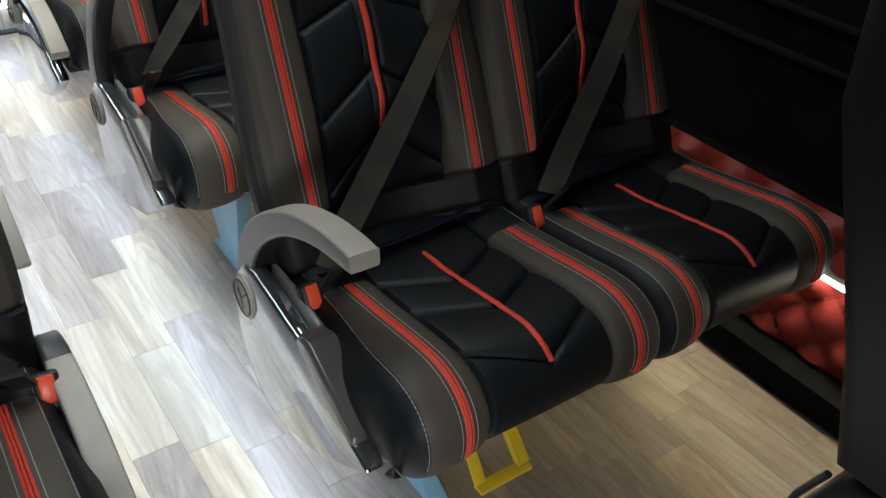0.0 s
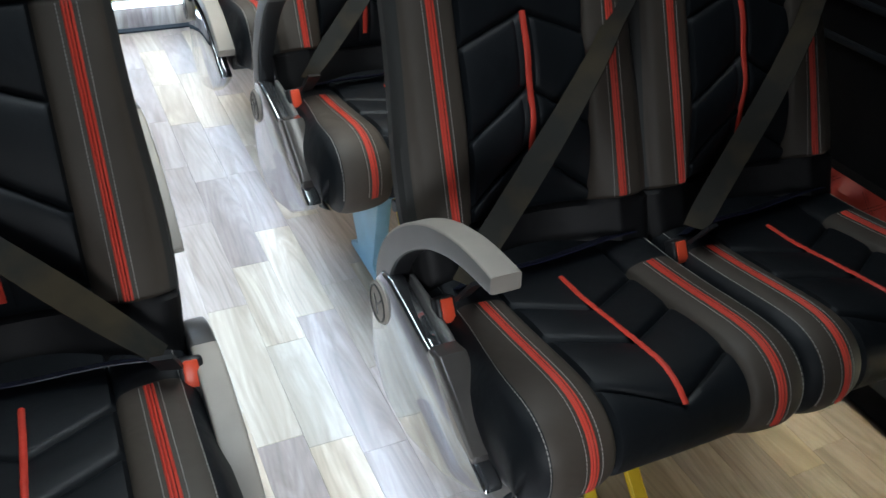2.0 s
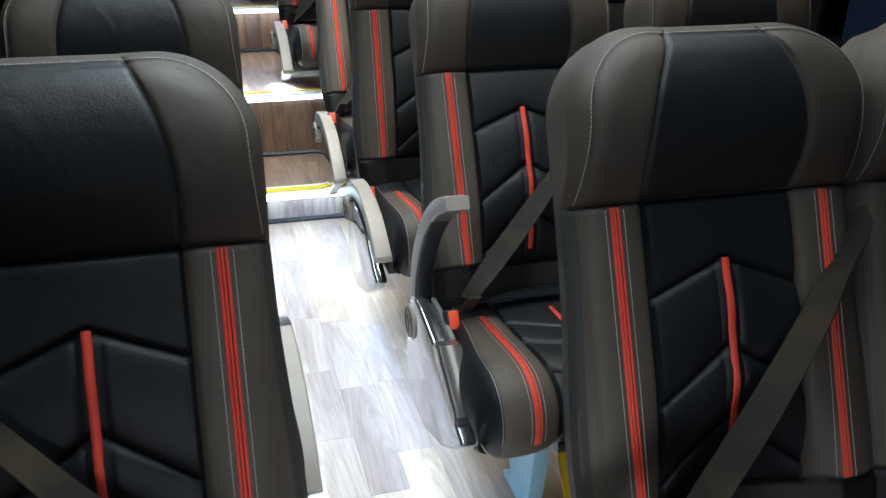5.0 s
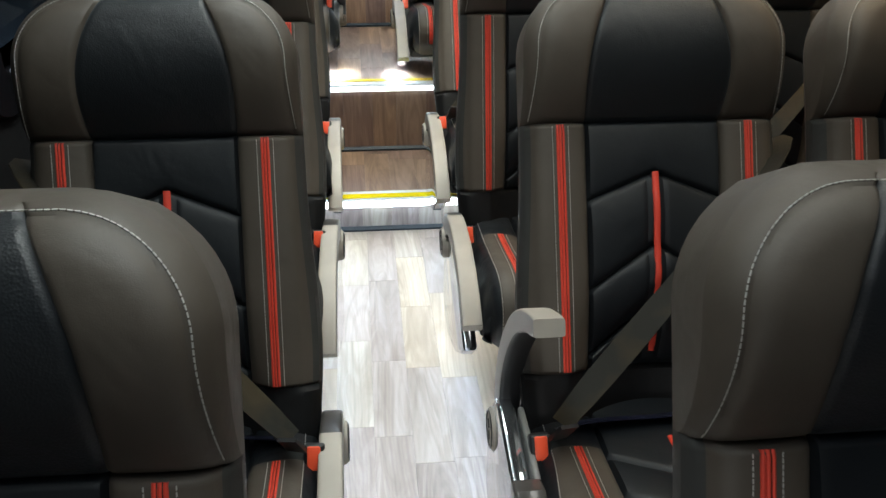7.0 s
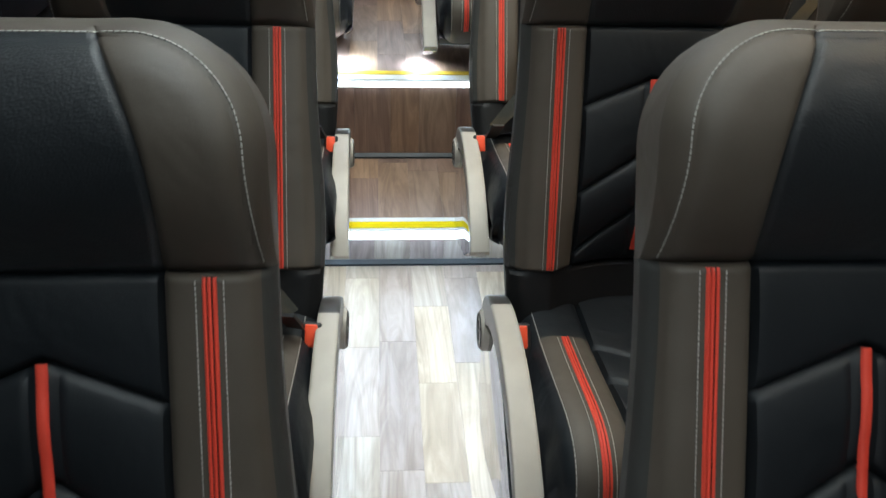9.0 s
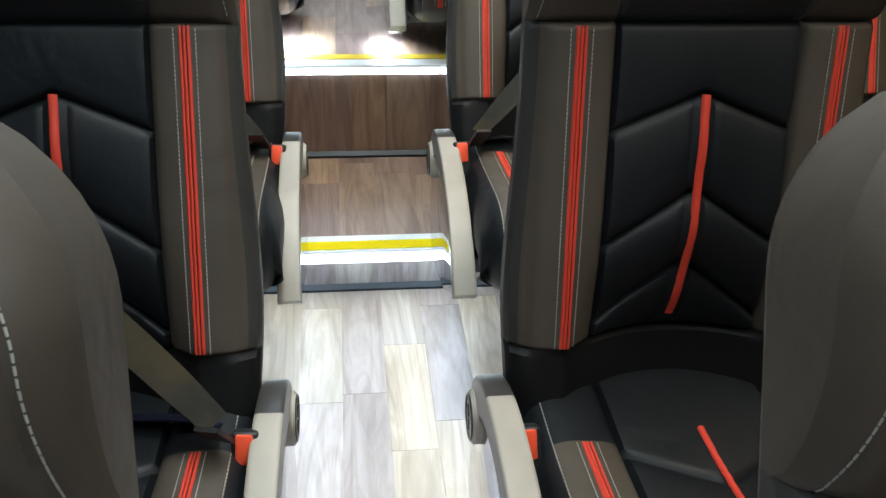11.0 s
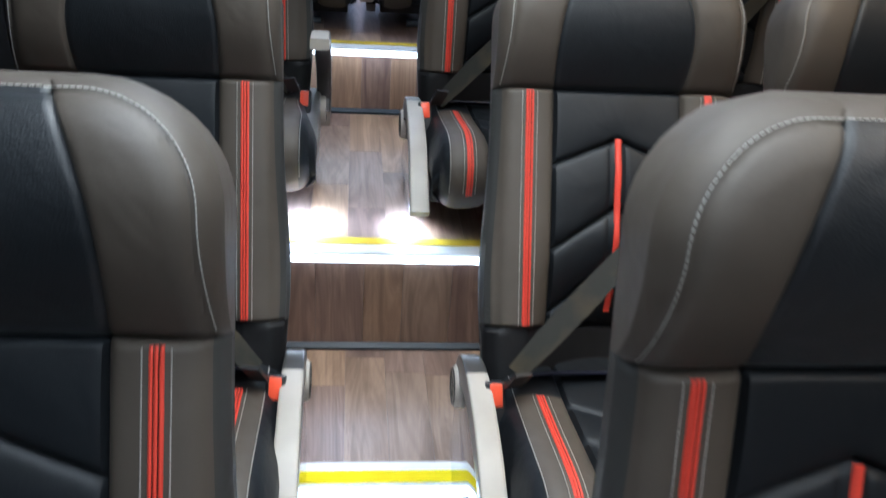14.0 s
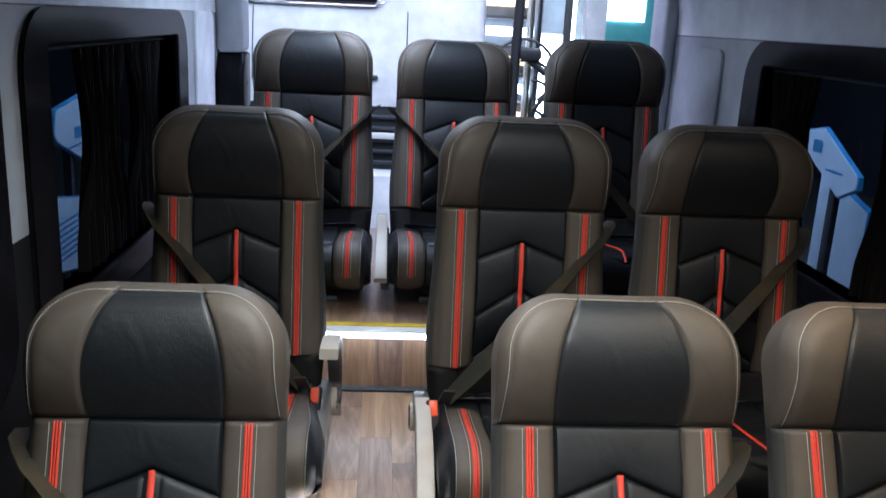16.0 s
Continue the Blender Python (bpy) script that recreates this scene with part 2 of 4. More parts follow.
# first riser in paler tones that stand for the LED glow above it
M_LITRISER = wood("lit_vinyl_riser", 2, [(0.17, 0.150, 0.138), (0.29, 0.268, 0.254), (0.41, 0.388, 0.37)])
M_RISER = wood("wood_vinyl_riser", 2, [(0.12, 0.073, 0.052), (0.22, 0.148, 0.110), (0.31, 0.216, 0.158)], 0.38)
M_JOINT = plastic("floor_underlay", (0.22, 0.18, 0.155), 0.6)
M_TAPE = plastic("yellow_tape", (0.80, 0.66, 0.0), 0.8, 0.0, 0.05, 350.0, 0.08, 0.1)
# darker, duller yellow for the two upper steps
M_DULLTAPE = plastic("dull_yellow_tape", (0.62, 0.44, 0.03), 0.7, 0.0, 0.1, 200.0, 0.3, 0.2)
M_NOSE = plastic("aluminium_nosing", (0.80, 0.80, 0.78), 0.4, 0.2)
M_TRIM = plastic("black_trim", (0.012, 0.016, 0.022), 0.45, 0.0, 0.05, 350.0, 0.12, 0.35)
M_LED = glow("led_light", (0.92, 0.97, 1.0), 9.0)
M_LEDW = glow("wall_led_light", (1.0, 0.98, 0.8), 16.0)
M_LINER = plastic("headliner_fabric", (0.60, 0.64, 0.69), 0.85, 0.0, 0.4, 220.0)
M_WALL = plastic("dark_side_panel", (0.010, 0.010, 0.011), 0.85, 0.0, 0.3, 300.0, 0.3, 0.08)
M_FRAME = plastic("gloss_black_frame", (0.008, 0.008, 0.010), 0.17, 0.0, 0.05, 60.0, 0.3, 0.02)
M_QUILT = leather("red_quilted_vinyl", (0.33, 0.030, 0.020), (0.43, 0.048, 0.032), 0.5)
M_PILLAR = plastic("grey_pillar_trim", (0.30, 0.325, 0.36), 0.6, 0.0, 0.15, 250.0)
M_CURTAIN = plastic("dark_curtain", (0.007, 0.0065, 0.007), 0.85, 0.0, 0.6, 500.0, 0.12, 0.08)
M_WHITE = plastic("white_paint", (0.78, 0.78, 0.80), 0.3, 0.0, 0.01)
M_SIGN = plastic("white_sign_board", (0.62, 0.72, 0.78), 0.5)
M_BLUE = plastic("blue_print", (0.05, 0.22, 0.42), 0.5)
M_HALL = plastic("hall_wall", (0.10, 0.10, 0.14), 0.8)
M_HALLFLOOR = plastic("hall_floor", (0.30, 0.29, 0.28), 0.5)
M_GLASS, _nt, _b = mat("tinted_glass", (0.55, 0.6, 0.66), 0.02)
_nt.nodes.remove(_b)
_clear = node(_nt, "ShaderNodeBsdfTransparent", Color=(0.50, 0.56, 0.62, 1))
_gloss = node(_nt, "ShaderNodeBsdfGlossy", Roughness=0.02)
_lw = node(_nt, "ShaderNodeLayerWeight", Blend=0.5)
_fres = _nt.nodes.new("ShaderNodeMath")
_fres.operation = "POWER"
_fres.inputs[1].default_value = 5.0
_nt.links.new(_lw.outputs["Facing"], _fres.inputs[0])
_mix = _nt.nodes.new("ShaderNodeMixShader")
_nt.links.new(_fres.outputs[0], _mix.inputs[0])
_nt.links.new(_clear.outputs[0], _mix.inputs[1])
_nt.links.new(_gloss.outputs[0], _mix.inputs[2])
_nt.links.new(_mix.outputs[0], _nt.nodes["Material Output"].inputs[0])
# emission for the hall's lit panels, also lent to the white sheet
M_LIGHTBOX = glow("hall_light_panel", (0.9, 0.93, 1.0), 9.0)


# ---------------------------------------------------------------- mesh helpers
def mesh(name, verts, faces, mats, idx=None, smooth=True):
    me = bpy.data.meshes.new(name)
    me.from_pydata([tuple(v) for v in verts], [], faces)
    for m in (mats if isinstance(mats, (list, tuple)) else [mats]):
        me.materials.append(m)
    if idx is not None:
        me.polygons.foreach_set("material_index", idx)
    if smooth:
        me.polygons.foreach_set("use_smooth", [True] * len(me.polygons))
        me.set_sharp_from_angle(angle=radians(40))
    me.update()
    return me


def from_bm(name, bm, mats, smooth=True, angle=35):
    bmesh.ops.recalc_face_normals(bm, faces=bm.faces)
    me = bpy.data.meshes.new(name)
    bm.to_mesh(me)
    bm.free()
    for m in (mats if isinstance(mats, (list, tuple)) else [mats]):
        me.materials.append(m)
    if smooth:
        me.polygons.foreach_set("use_smooth", [True] * len(me.polygons))
        me.set_sharp_from_angle(angle=radians(angle))
    return me


def box_mesh(name, x0, x1, y0, y1, z0, z1, m, bevel=0.003, seg=2):
    bm = bmesh.new()
    bmesh.ops.create_cube(bm, size=1.0)
    for v in bm.verts:
        v.co = Vector((x0 + (v.co.x + .5) * (x1 - x0), y0 + (v.co.y + .5) * (y1 - y0), z0 + (v.co.z + .5) * (z1 - z0)))
    if bevel:
        bmesh.ops.bevel(bm, geom=bm.edges[:], offset=bevel, segments=seg, affect="EDGES", profile=0.5)
    return from_bm(name, bm, m)


def plate_mesh(name, outline, x0, x1, m, bevel=0.004, seg=2):
    """A plate with an outline in the y-z plane, between x0 and x1."""
    bm = bmesh.new()
    a = [bm.verts.new((x0, y, z)) for y, z in outline]
    b = [bm.verts.new((x1, y, z)) for y, z in outline]
    n = len(outline)
    bm.faces.new(a)
    bm.faces.new(b[::-1])
    rim = [bm.faces.new((a[i], b[i], b[(i + 1) % n], a[(i + 1) % n])) for i in range(n)]
    bmesh.ops.recalc_face_normals(bm, faces=bm.faces)
    if bevel:
        caps = [f for f in bm.faces if f not in rim]
        edges = {e for f in caps for e in f.edges}
        bmesh.ops.bevel(bm, geom=list(edges), offset=bevel, segments=seg, affect="EDGES", profile=0.5)
    return from_bm(name, bm, m, angle=40)


def tube_mesh(name, pts, r, m, sides=10, flat=1.0):
    """A round bar along points; flat squeezes it along its own x."""
    pts = [Vector(p) for p in pts]
    verts, faces = [], []
    up = Vector((1, 0, 0))
    for i, p in enumerate(pts):
        d = (pts[min(i + 1, len(pts) - 1)] - pts[max(i - 1, 0)]).normalized()
        if abs(d.dot(up)) > 0.95:
            up = Vector((0, 0, 1))
        s = d.cross(up).normalized()
        t = d.cross(s).normalized()
        for k in range(sides):
            a = 2 * math.pi * k / sides
            verts.append(p + s * (r * math.cos(a)) + t * (r * flat * math.sin(a)))
    for i in range(len(pts) - 1):
        for k in range(sides):
            faces.append((i * sides + k, i * sides + (k + 1) % sides, (i + 1) * sides + (k + 1) % sides, (i + 1) * sides + k))
    faces.append(tuple(range(sides))[::-1])
    faces.append(tuple((len(pts) - 1) * sides + k for k in range(sides)))
    return mesh(name, verts, faces, m)


def ribbon_mesh(name, pts, sides, half, thick, m):
    """A flat strap along points; sides: the direction of its width at each point."""
    verts, faces = [], []
    n = len(pts)
    for i, p in enumerate(pts):
        p = Vector(p)
        d = (Vector(pts[min(i + 1, n - 1)]) - Vector(pts[max(i - 1, 0)])).normalized()
        s = Vector(sides[i] if isinstance(sides, list) else sides)
        s = (s - d * s.dot(d)).normalized()
        t = d.cross(s).normalized()
        for a, b in ((-1, -1), (1, -1), (1, 1), (-1, 1)):
            verts.append(p + s * (a * half) + t * (b * thick / 2))
    for i in range(n - 1):
        for k in range(4):
            faces.append((i * 4 + k, i * 4 + (k + 1) % 4, (i + 1) * 4 + (k + 1) % 4, (i + 1) * 4 + k))
    faces += [(3, 2, 1, 0), tuple((n - 1) * 4 + k for k in range(4))]
    return mesh(name, verts, faces, m)


def part(name, me, parent, m=None, label=""):
    ob = new(name, me)
    ob.parent = parent
    if m is not None:
        ob.matrix_basis = m
    if label:
        ob["label"] = label
    return ob


def thing(name, me, label, category, group="", kind="", m=None):
    ob = new(name, me)
    if m is not None:
        ob.matrix_basis = m
    return tagged(ob, label, category, group, kind)


# ---------------------------------------------------------------- seat shapes
# Backrest frame: u to the side, v up along the back, n out of its face (towards -y)
HALF, V0, VS, VT = 0.212, -0.10, 0.405, 0.634
SEAM_U, STRIPE_U = 0.111, 0.155
RED_W, STITCH_U, RIM = 0.0138, 0.0128, 0.017
CHEVRONS = [(0.3225, 0.0445), (0.207, 0.074), (0.112, 0.088)]


def half_width(v):
    h = HALF + 0.016 * math.exp(-((v - 0.07) / 0.17) ** 2)
    if v > VT - 0.118:
        q = (v - (VT - 0.118)) / 0.118
        h -= 0.118 * (1 - math.sqrt(max(0.0, 1 - min(1.0, q) ** 2.0)))
    return h


def barrel(v):
    """Half-width of the dark middle panel of the headrest."""
    q = (v - VS) / (VT - VS)
    return SEAM_U + 0.010 * math.sin(min(1, q) * math.pi) - 0.050 * q ** 2


def edge_gap(u, v):
    """Distance to the outline of the back."""
    d = half_width(v) - abs(u)
    if v > VT - 0.118:
        cu, cv = max(0.0, abs(u) - (HALF - 0.118)), v - (VT - 0.118)
        d = min(d, 0.118 - (cu ** 2.0 + cv ** 2.0) ** (1 / 2.0))
    return max(0.0, min(d, v - V0 + 0.02))


def inset(v):
    """How far inside the outline the rim seam runs."""
    q = min(1.0, max(0.0, (v - 0.36) / 0.16))
    return 0.006 + (RIM - 0.006) * q * q * (3 - 2 * q)


def groove(d, w, depth):
    return -depth * math.exp(-(d / w) ** 2)


def puff(a, lo, hi, h):
    """A cushioned swelling between two seams."""
    if a <= lo or a >= hi:
        return 0.0
    q = (a - lo) / (hi - lo)
    return h * (4 * q * (1 - q)) ** 0.6


def face_n(u, v):
    d = edge_gap(u, v)
    r = 0.034 + 0.018 * min(1.0, max(0.0, (v - VS - 0.03) / 0.12))
    n = 0.0
    if d < r:
        n -= r * 0.9 * (1 - math.sqrt(max(0.0, 1 - ((r - d) / r) ** 2)))
    a = abs(u)
    n += groove(d - inset(v) - 0.005, 0.0026, 0.0035)
    if v < VS:
        n += groove(a - SEAM_U, 0.0032, 0.006) if v > 0 else 0
        n += puff(a, SEAM_U, HALF - 0.01, 0.012) if v > -0.004 else 0.004
        if v > 0 and a < SEAM_U:
            lines = [VS] + [c - s * a / SEAM_U for c, s in CHEVRONS] + [0.0]
            for k in range(len(lines) - 1):
                n += puff(v, lines[k + 1], lines[k], 0.010 if k else 0.007)
            for k in range(1, len(lines) - 1):
                n += groove((v - lines[k]) * 0.82, 0.0032, 0.006)
            if v < CHEVRONS[0][0]:
                n += groove(a - 0.013, 0.003, 0.003)
        n += groove(v, 0.003, 0.007) + groove(v - VS, 0.0035, 0.008)
    else:
        n += groove(v - VS, 0.0035, 0.008)
        b = barrel(v)
        n += groove(a - b, 0.003, 0.005) if d > inset(v) - 0.003 else 0.0
        q = (v - VS) / (VT + 0.02 - VS)
        n += 0.056 * 4 * q * (1 - q)
        n += puff(a, b, HALF, 0.006)
    # the middle sinks in towards the cushion, the headrest leans forward
    sink = min(1.0, max(0.0, (0.17 - v) / 0.17))
    n -= 0.066 * sink ** 1.5 * max(0.0, 1 - (u / 0.15) ** 2)
    n += 0.015 * min(1.0, max(0.0, (v - VS) / (VT - VS))) ** 1.2
    return n


def row_heights(rows):
    """Heights of the grid rows at the middle and at the side seams, so that rows fall on the chevron seams."""
    mid = [V0, 0.0] + [c for c, _ in CHEVRONS[::-1]] + [VS]
    end = [V0, 0.0] + [max(0.012, c - d) for c, d in CHEVRONS[::-1]] + [VS]
    share = [0.12, 0.14, 0.18, 0.22, 0.34]
    out = []
    for k in range(5):
        n = round(rows * share[k]) if k < 4 else rows - len(out)
        out += [[mid[k] + (mid[k + 1] - mid[k]) * q / n, end[k] + (end[k + 1] - end[k]) * q / n] for q in range(n)]
    return out + [[VS, VS]]


def back_face(name, va, vb, rows, cols=96):
    """The front of the back between two heights, with its own rim and a closed rear."""
    verts, faces, idx = [], [], []
    low = va < VS - 1e-6
    heights = row_heights(rows) if low else [[va + (vb - va) * j / rows] * 2 for j in range(rows + 1)]
    for vm, vs in heights:
        for i in range(cols + 1):
            s = -1 + 2 * i / cols
            v = vs
            h = half_width(v)
            inner = SEAM_U if low else min(barrel(v), h - 0.02)
            # columns fall exactly on the seams of the middle panel
            a = abs(s) / 0.5 * inner if abs(s) <= 0.5 else inner + (abs(s) - 0.5) / 0.5 * (h - inner)
            if abs(s) < 0.5 and low:
                v = vm + (vs - vm) * abs(s) / 0.5
            u = math.copysign(a, s)
            verts.append((u, -face_n(u, v), v))
    w = cols + 1
    for j in range(rows):
        for i in range(cols):
            q = j * w + i
            faces.append((q, q + 1, q + 1 + w, q + w))
            u = sum(verts[k][0] for k in faces[-1]) / 4
            v = sum(verts[k][2] for k in faces[-1]) / 4
            mid = abs(-1 + 2 * (i + .5) / cols) < 0.5
            if v < 0:
                k = 3
            elif not low and edge_gap(u, v) < inset(v) + 0.002:
                k = 1
            elif mid:
                k = 2
            elif edge_gap(u, v) < (0.013 if low else inset(v) - 0.004):
                k = 1
            else:
                k = 0
            idx.append(k)
    # rear shell, set back, with the same outline
    n0 = len(verts)
    back = 28
    for j in range(rows // 4 + 1):
        v = heights[j * 4][1]
        for i in range(back + 1):
            u = (-1 + 2 * i / back) * half_width(v)
            d = edge_gap(u, v)
            q = min(1.0, d / 0.05)
            verts.append((u, 0.050 + 0.045 * math.sqrt(1 - (1 - q) ** 2), v))
    w2, r2 = back + 1, rows // 4
    for j in range(r2):
        for i in range(back):
            q = n0 + j * w2 + i
            faces.append((q, q + w2, q + 1 + w2, q + 1))
            idx.append(4 if v < 0 else 1)
    # side gussets and top
    for side in (0, 1):
        for j in range(r2):
            f0, f1 = (j * 4) * w + side * cols, (j * 4 + 4) * w + side * cols
            b0, b1 = n0 + j * w2 + side * back, n0 + (j + 1) * w2 + side * back
            loop = [b0, b1, f1, *[(j * 4 + t) * w + side * cols for t in (3, 2, 1)], f0]
            faces.append(tuple(loop if side == 0 else loop[::-1]))
            idx.append(1)
    if vb >= VT - 1e-6:
        top = [rows * w + i for i in range(w)]
        rear = [n0 + r2 * w2 + i for i in range(w2)]
        step = cols / back
        for i in range(back):
            a, b = round(i * step), round((i + 1) * step)
            faces.append((*top[a:b + 1], rear[i + 1], rear[i]))
            idx.append(1)
    return mesh(name, verts, faces, [M_GREY, M_GUSSET if low else M_GREY, M_BLACK if low else M_HEAD, M_SKIRT, M_SHELL], idx)


def stitches(name, path_fn, length, gap=0.0052, dash=0.0038, r=0.00075, m=None):
    """A row of short threads along path_fn(t) -> point, t in metres."""
    verts, faces = [], []
    t = 0.0
    while t + dash < length:
        a, b = Vector(path_fn(t)), Vector(path_fn(t + dash))
        d = (b - a).normalized()
        s = d.cross(Vector((0, 0, 1)) if abs(d.z) < 0.9 else Vector((0, 1, 0))).normalized()
        o = d.cross(s)
        k = len(verts)
        for p in (a, b):
            verts += [p + s * r, p + o * r, p - s * r, p - o * r]
        faces += [(k + e, k + (e + 1) % 4, k + 4 + (e + 1) % 4, k + 4 + e) for e in range(4)]
        t += gap
    return mesh(name, verts, faces, m or M_THREAD, smooth=False)


def back_point(u, v, lift=0.0):
    return (u, -face_n(u, v) - lift, v)


def back_pipe(u, v, lift=0.0):
    """As back_point, but bridging the seams."""
    n = sum(face_n(u, v + e) for e in (-0.03, -0.02, -0.01, 0, 0.01, 0.02, 0.03)) / 7
    return (u, -n - 0.0015 - lift, v)


def stripe_mesh(name, u0, va, vb, width, ribs, lift, fn):
    """A ribbed red band laid on a surface fn(u, t, lift)."""
    rows, cols = 60, 8 * ribs
    verts, faces = [], []
    for j in range(rows + 1):
        t = va + (vb - va) * j / rows
        for i in range(cols + 1):
            q = i / cols
            ridge = abs(math.sin(q * math.pi * ribs)) ** 0.6 if ribs > 1 else math.sqrt(max(0, 1 - (2 * q - 1) ** 2))
            verts.append(fn(u0 + (q - .5) * width, t, lift * ridge))
    w = cols + 1
    idx = []
    for j in range(rows):
        for i in range(cols):
            k = j * w + i
            faces.append((k, k + 1, k + 1 + w, k + w))
            idx.append(1 if ribs > 1 and 0 < i < cols - 1 and i % 8 in (0, 7) and i % 3 != 2 else 0)
    return mesh(name, verts, faces, [M_RED, M_REDTHREAD], idx)


# Cushion: u to the side, t along a profile from the rear over the top and down the front
CU_HALF = 0.217
PROFILE = []


def cushion_profile():
    pts = [(0.06, -0.085), (0.0, -0.084), (-0.10, -0.078), (-0.20, -0.064), (-0.28, -0.050), (-0.335, -0.042), (-0.357, -0.043)]
    cy, cz, r = -0.350, -0.107, 0.065
    for k in range(1, 10):
        a = radians(90 + 10.5 * k)
        pts.append((cy + r * math.cos(a) * 1.02, cz + r * math.sin(a)))
    pts += [(-0.409, -0.140), (-0.397, -0.160), (-0.374, -0.173)]
    out, total = [], 0.0
    for a, b in zip(pts, pts[1:]):
        d = math.dist(a, b)
        out.append((total, d, a, b))
        total += d
    return out, total


PROFILE, P_LEN = cushion_profile()


def prof(t):
    t = max(0.0, min(P_LEN - 1e-6, t))
    for t0, d, a, b in PROFILE:
        if t <= t0 + d:
            q = (t - t0) / d
            return Vector((a[0] + (b[0] - a[0]) * q, a[1] + (b[1] - a[1]) * q)), Vector((b[0] - a[0], b[1] - a[1])).normalized()
    return Vector(PROFILE[-1][3]), Vector((0, -1))


def prof_smooth(t):
    p = sum((prof(t + e)[0] for e in (-0.03, -0.015, 0, 0.015, 0.03)), Vector((0, 0))) / 5
    d = (prof(t + 0.03)[0] - prof(t - 0.03)[0]).normalized()
    return p, Vector((d.y, -d.x))


CU_V = [(0.465, 0.062), (0.338, 0.060), (0.236, 0.060)]   # points of the V seams along the profile


def cushion_half(u, t, flare):
    """Half-width at t; flare: the sign of the side whose bolster widens to the front."""
    q = min(1.0, max(0.0, (t - 0.16) / 0.22))
    return CU_HALF + (0.020 * q * q * (3 - 2 * q) if u * flare > 0 else 0.0)


def cushion_h(u, t, flare=0):
    a = abs(u)
    half = cushion_half(u, t, flare)
    d = half - a
    h = 0.0
    r = 0.04
    if d < r:
        h -= 0.024 * (1 - math.sqrt(max(0.0, 1 - ((r - d) / r) ** 2)))
    h += groove(a - SEAM_U, 0.0035, 0.006)
    h += puff(a, SEAM_U, half + 0.01, 0.016)
    if a < SEAM_U:
        lines = [0.0] + [c - s * a / SEAM_U for c, s in CU_V[::-1]] + [P_LEN]
        for k in range(len(lines) - 1):
            h += puff(t, lines[k], lines[k + 1], 0.0065)
        for k in range(1, len(lines) - 1):
            h += groove((t - lines[k]) * 0.75, 0.0035, 0.006)
    return h


def cushion_point(u, t, lift=0.0, flare=0):
    p, n = prof_smooth(t)
    q = p + n * (cushion_h(u, t, flare) + lift)
    return (u, q.x, q.y)


def cushion_pipe(u, t, lift=0.0):
    p, n = prof_smooth(t)
    h = sum(cushion_h(u, t + e) for e in (-0.04, -0.025, -0.01, 0.01, 0.025, 0.04)) / 6
    q = p + n * (h + 0.0015 + lift)
    return (u, q.x, q.y)


def cushion_side(s, t, q, flare):
    """A place on the side wall of the cushion; q runs from its top edge to the pan."""
    half = cushion_half(s, t, flare)
    top = Vector(cushion_point(s * half, t, 0.0, flare))
    z = top.z + (-0.198 + 0.024 * max(0.0, min(1.0, (-0.18 - top.y) / 0.2)) - top.z) * q
    y = top.y + (max(-0.38, top.y) - top.y) * q ** 3
    return (s * (half + 0.015 * math.sin(q ** 0.8 * math.pi) - 0.008 * q ** 3), y, z)


def cushion_mesh(name, flare):
    rows, cols = 110, 88
    verts, faces, idx = [], [], []
    mid = [0.0] + [c for c, _ in CU_V[::-1]] + [P_LEN]
    end = [0.0] + [c - d for c, d in CU_V[::-1]] + [P_LEN]
    share = [0.38, 0.18, 0.22, 0.22]
    lines = []
    for k in range(4):
        n = round(rows * share[k]) if k < 3 else rows - len(lines)
        lines += [(mid[k] + (mid[k + 1] - mid[k]) * q / n, end[k] + (end[k + 1] - end[k]) * q / n) for q in range(n)]
    lines.append((P_LEN, P_LEN))
    for tm, te in lines:
        for i in range(cols + 1):
            q = -1 + 2 * i / cols
            t = tm + (te - tm) * min(1.0, abs(q) / 0.5)
            a = abs(q) / 0.5 * SEAM_U if abs(q) <= 0.5 else SEAM_U + (abs(q) - 0.5) / 0.5 * (cushion_half(q, t, flare) - SEAM_U)
            verts.append(cushion_point(math.copysign(a, q), t, 0.0, flare))
    w = cols + 1
    for j in range(rows):
        for i in range(cols):
            k = j * w + i
            faces.append((k, k + w, k + 1 + w, k + 1))
            e = abs(-1 + 2 * (i + .5) / cols)
            idx.append(1 if e < 0.5 or e > 0.915 or lines[j][1] < 0.162 else 0)
    # side walls down to the pan, with a bulge
    for side, s in ((0, -1), (1, 1)):
        prev = [j * w + side * cols for j in range(rows + 1)]
        levels = 6
        for L in range(1, levels + 1):
            q = L / levels
            row = []
            for j in range(rows + 1):
                row.append(len(verts))
                verts.append(cushion_side(s, lines[j][1], q, flare))
            for j in range(rows):
                f = (prev[j], prev[j + 1], row[j + 1], row[j])
                faces.append(f[::-1] if side == 0 else f)
                idx.append(1)
            prev = row
    return mesh(name, verts, faces, [M_GREY, M_BLACK, M_SKIRT], idx)


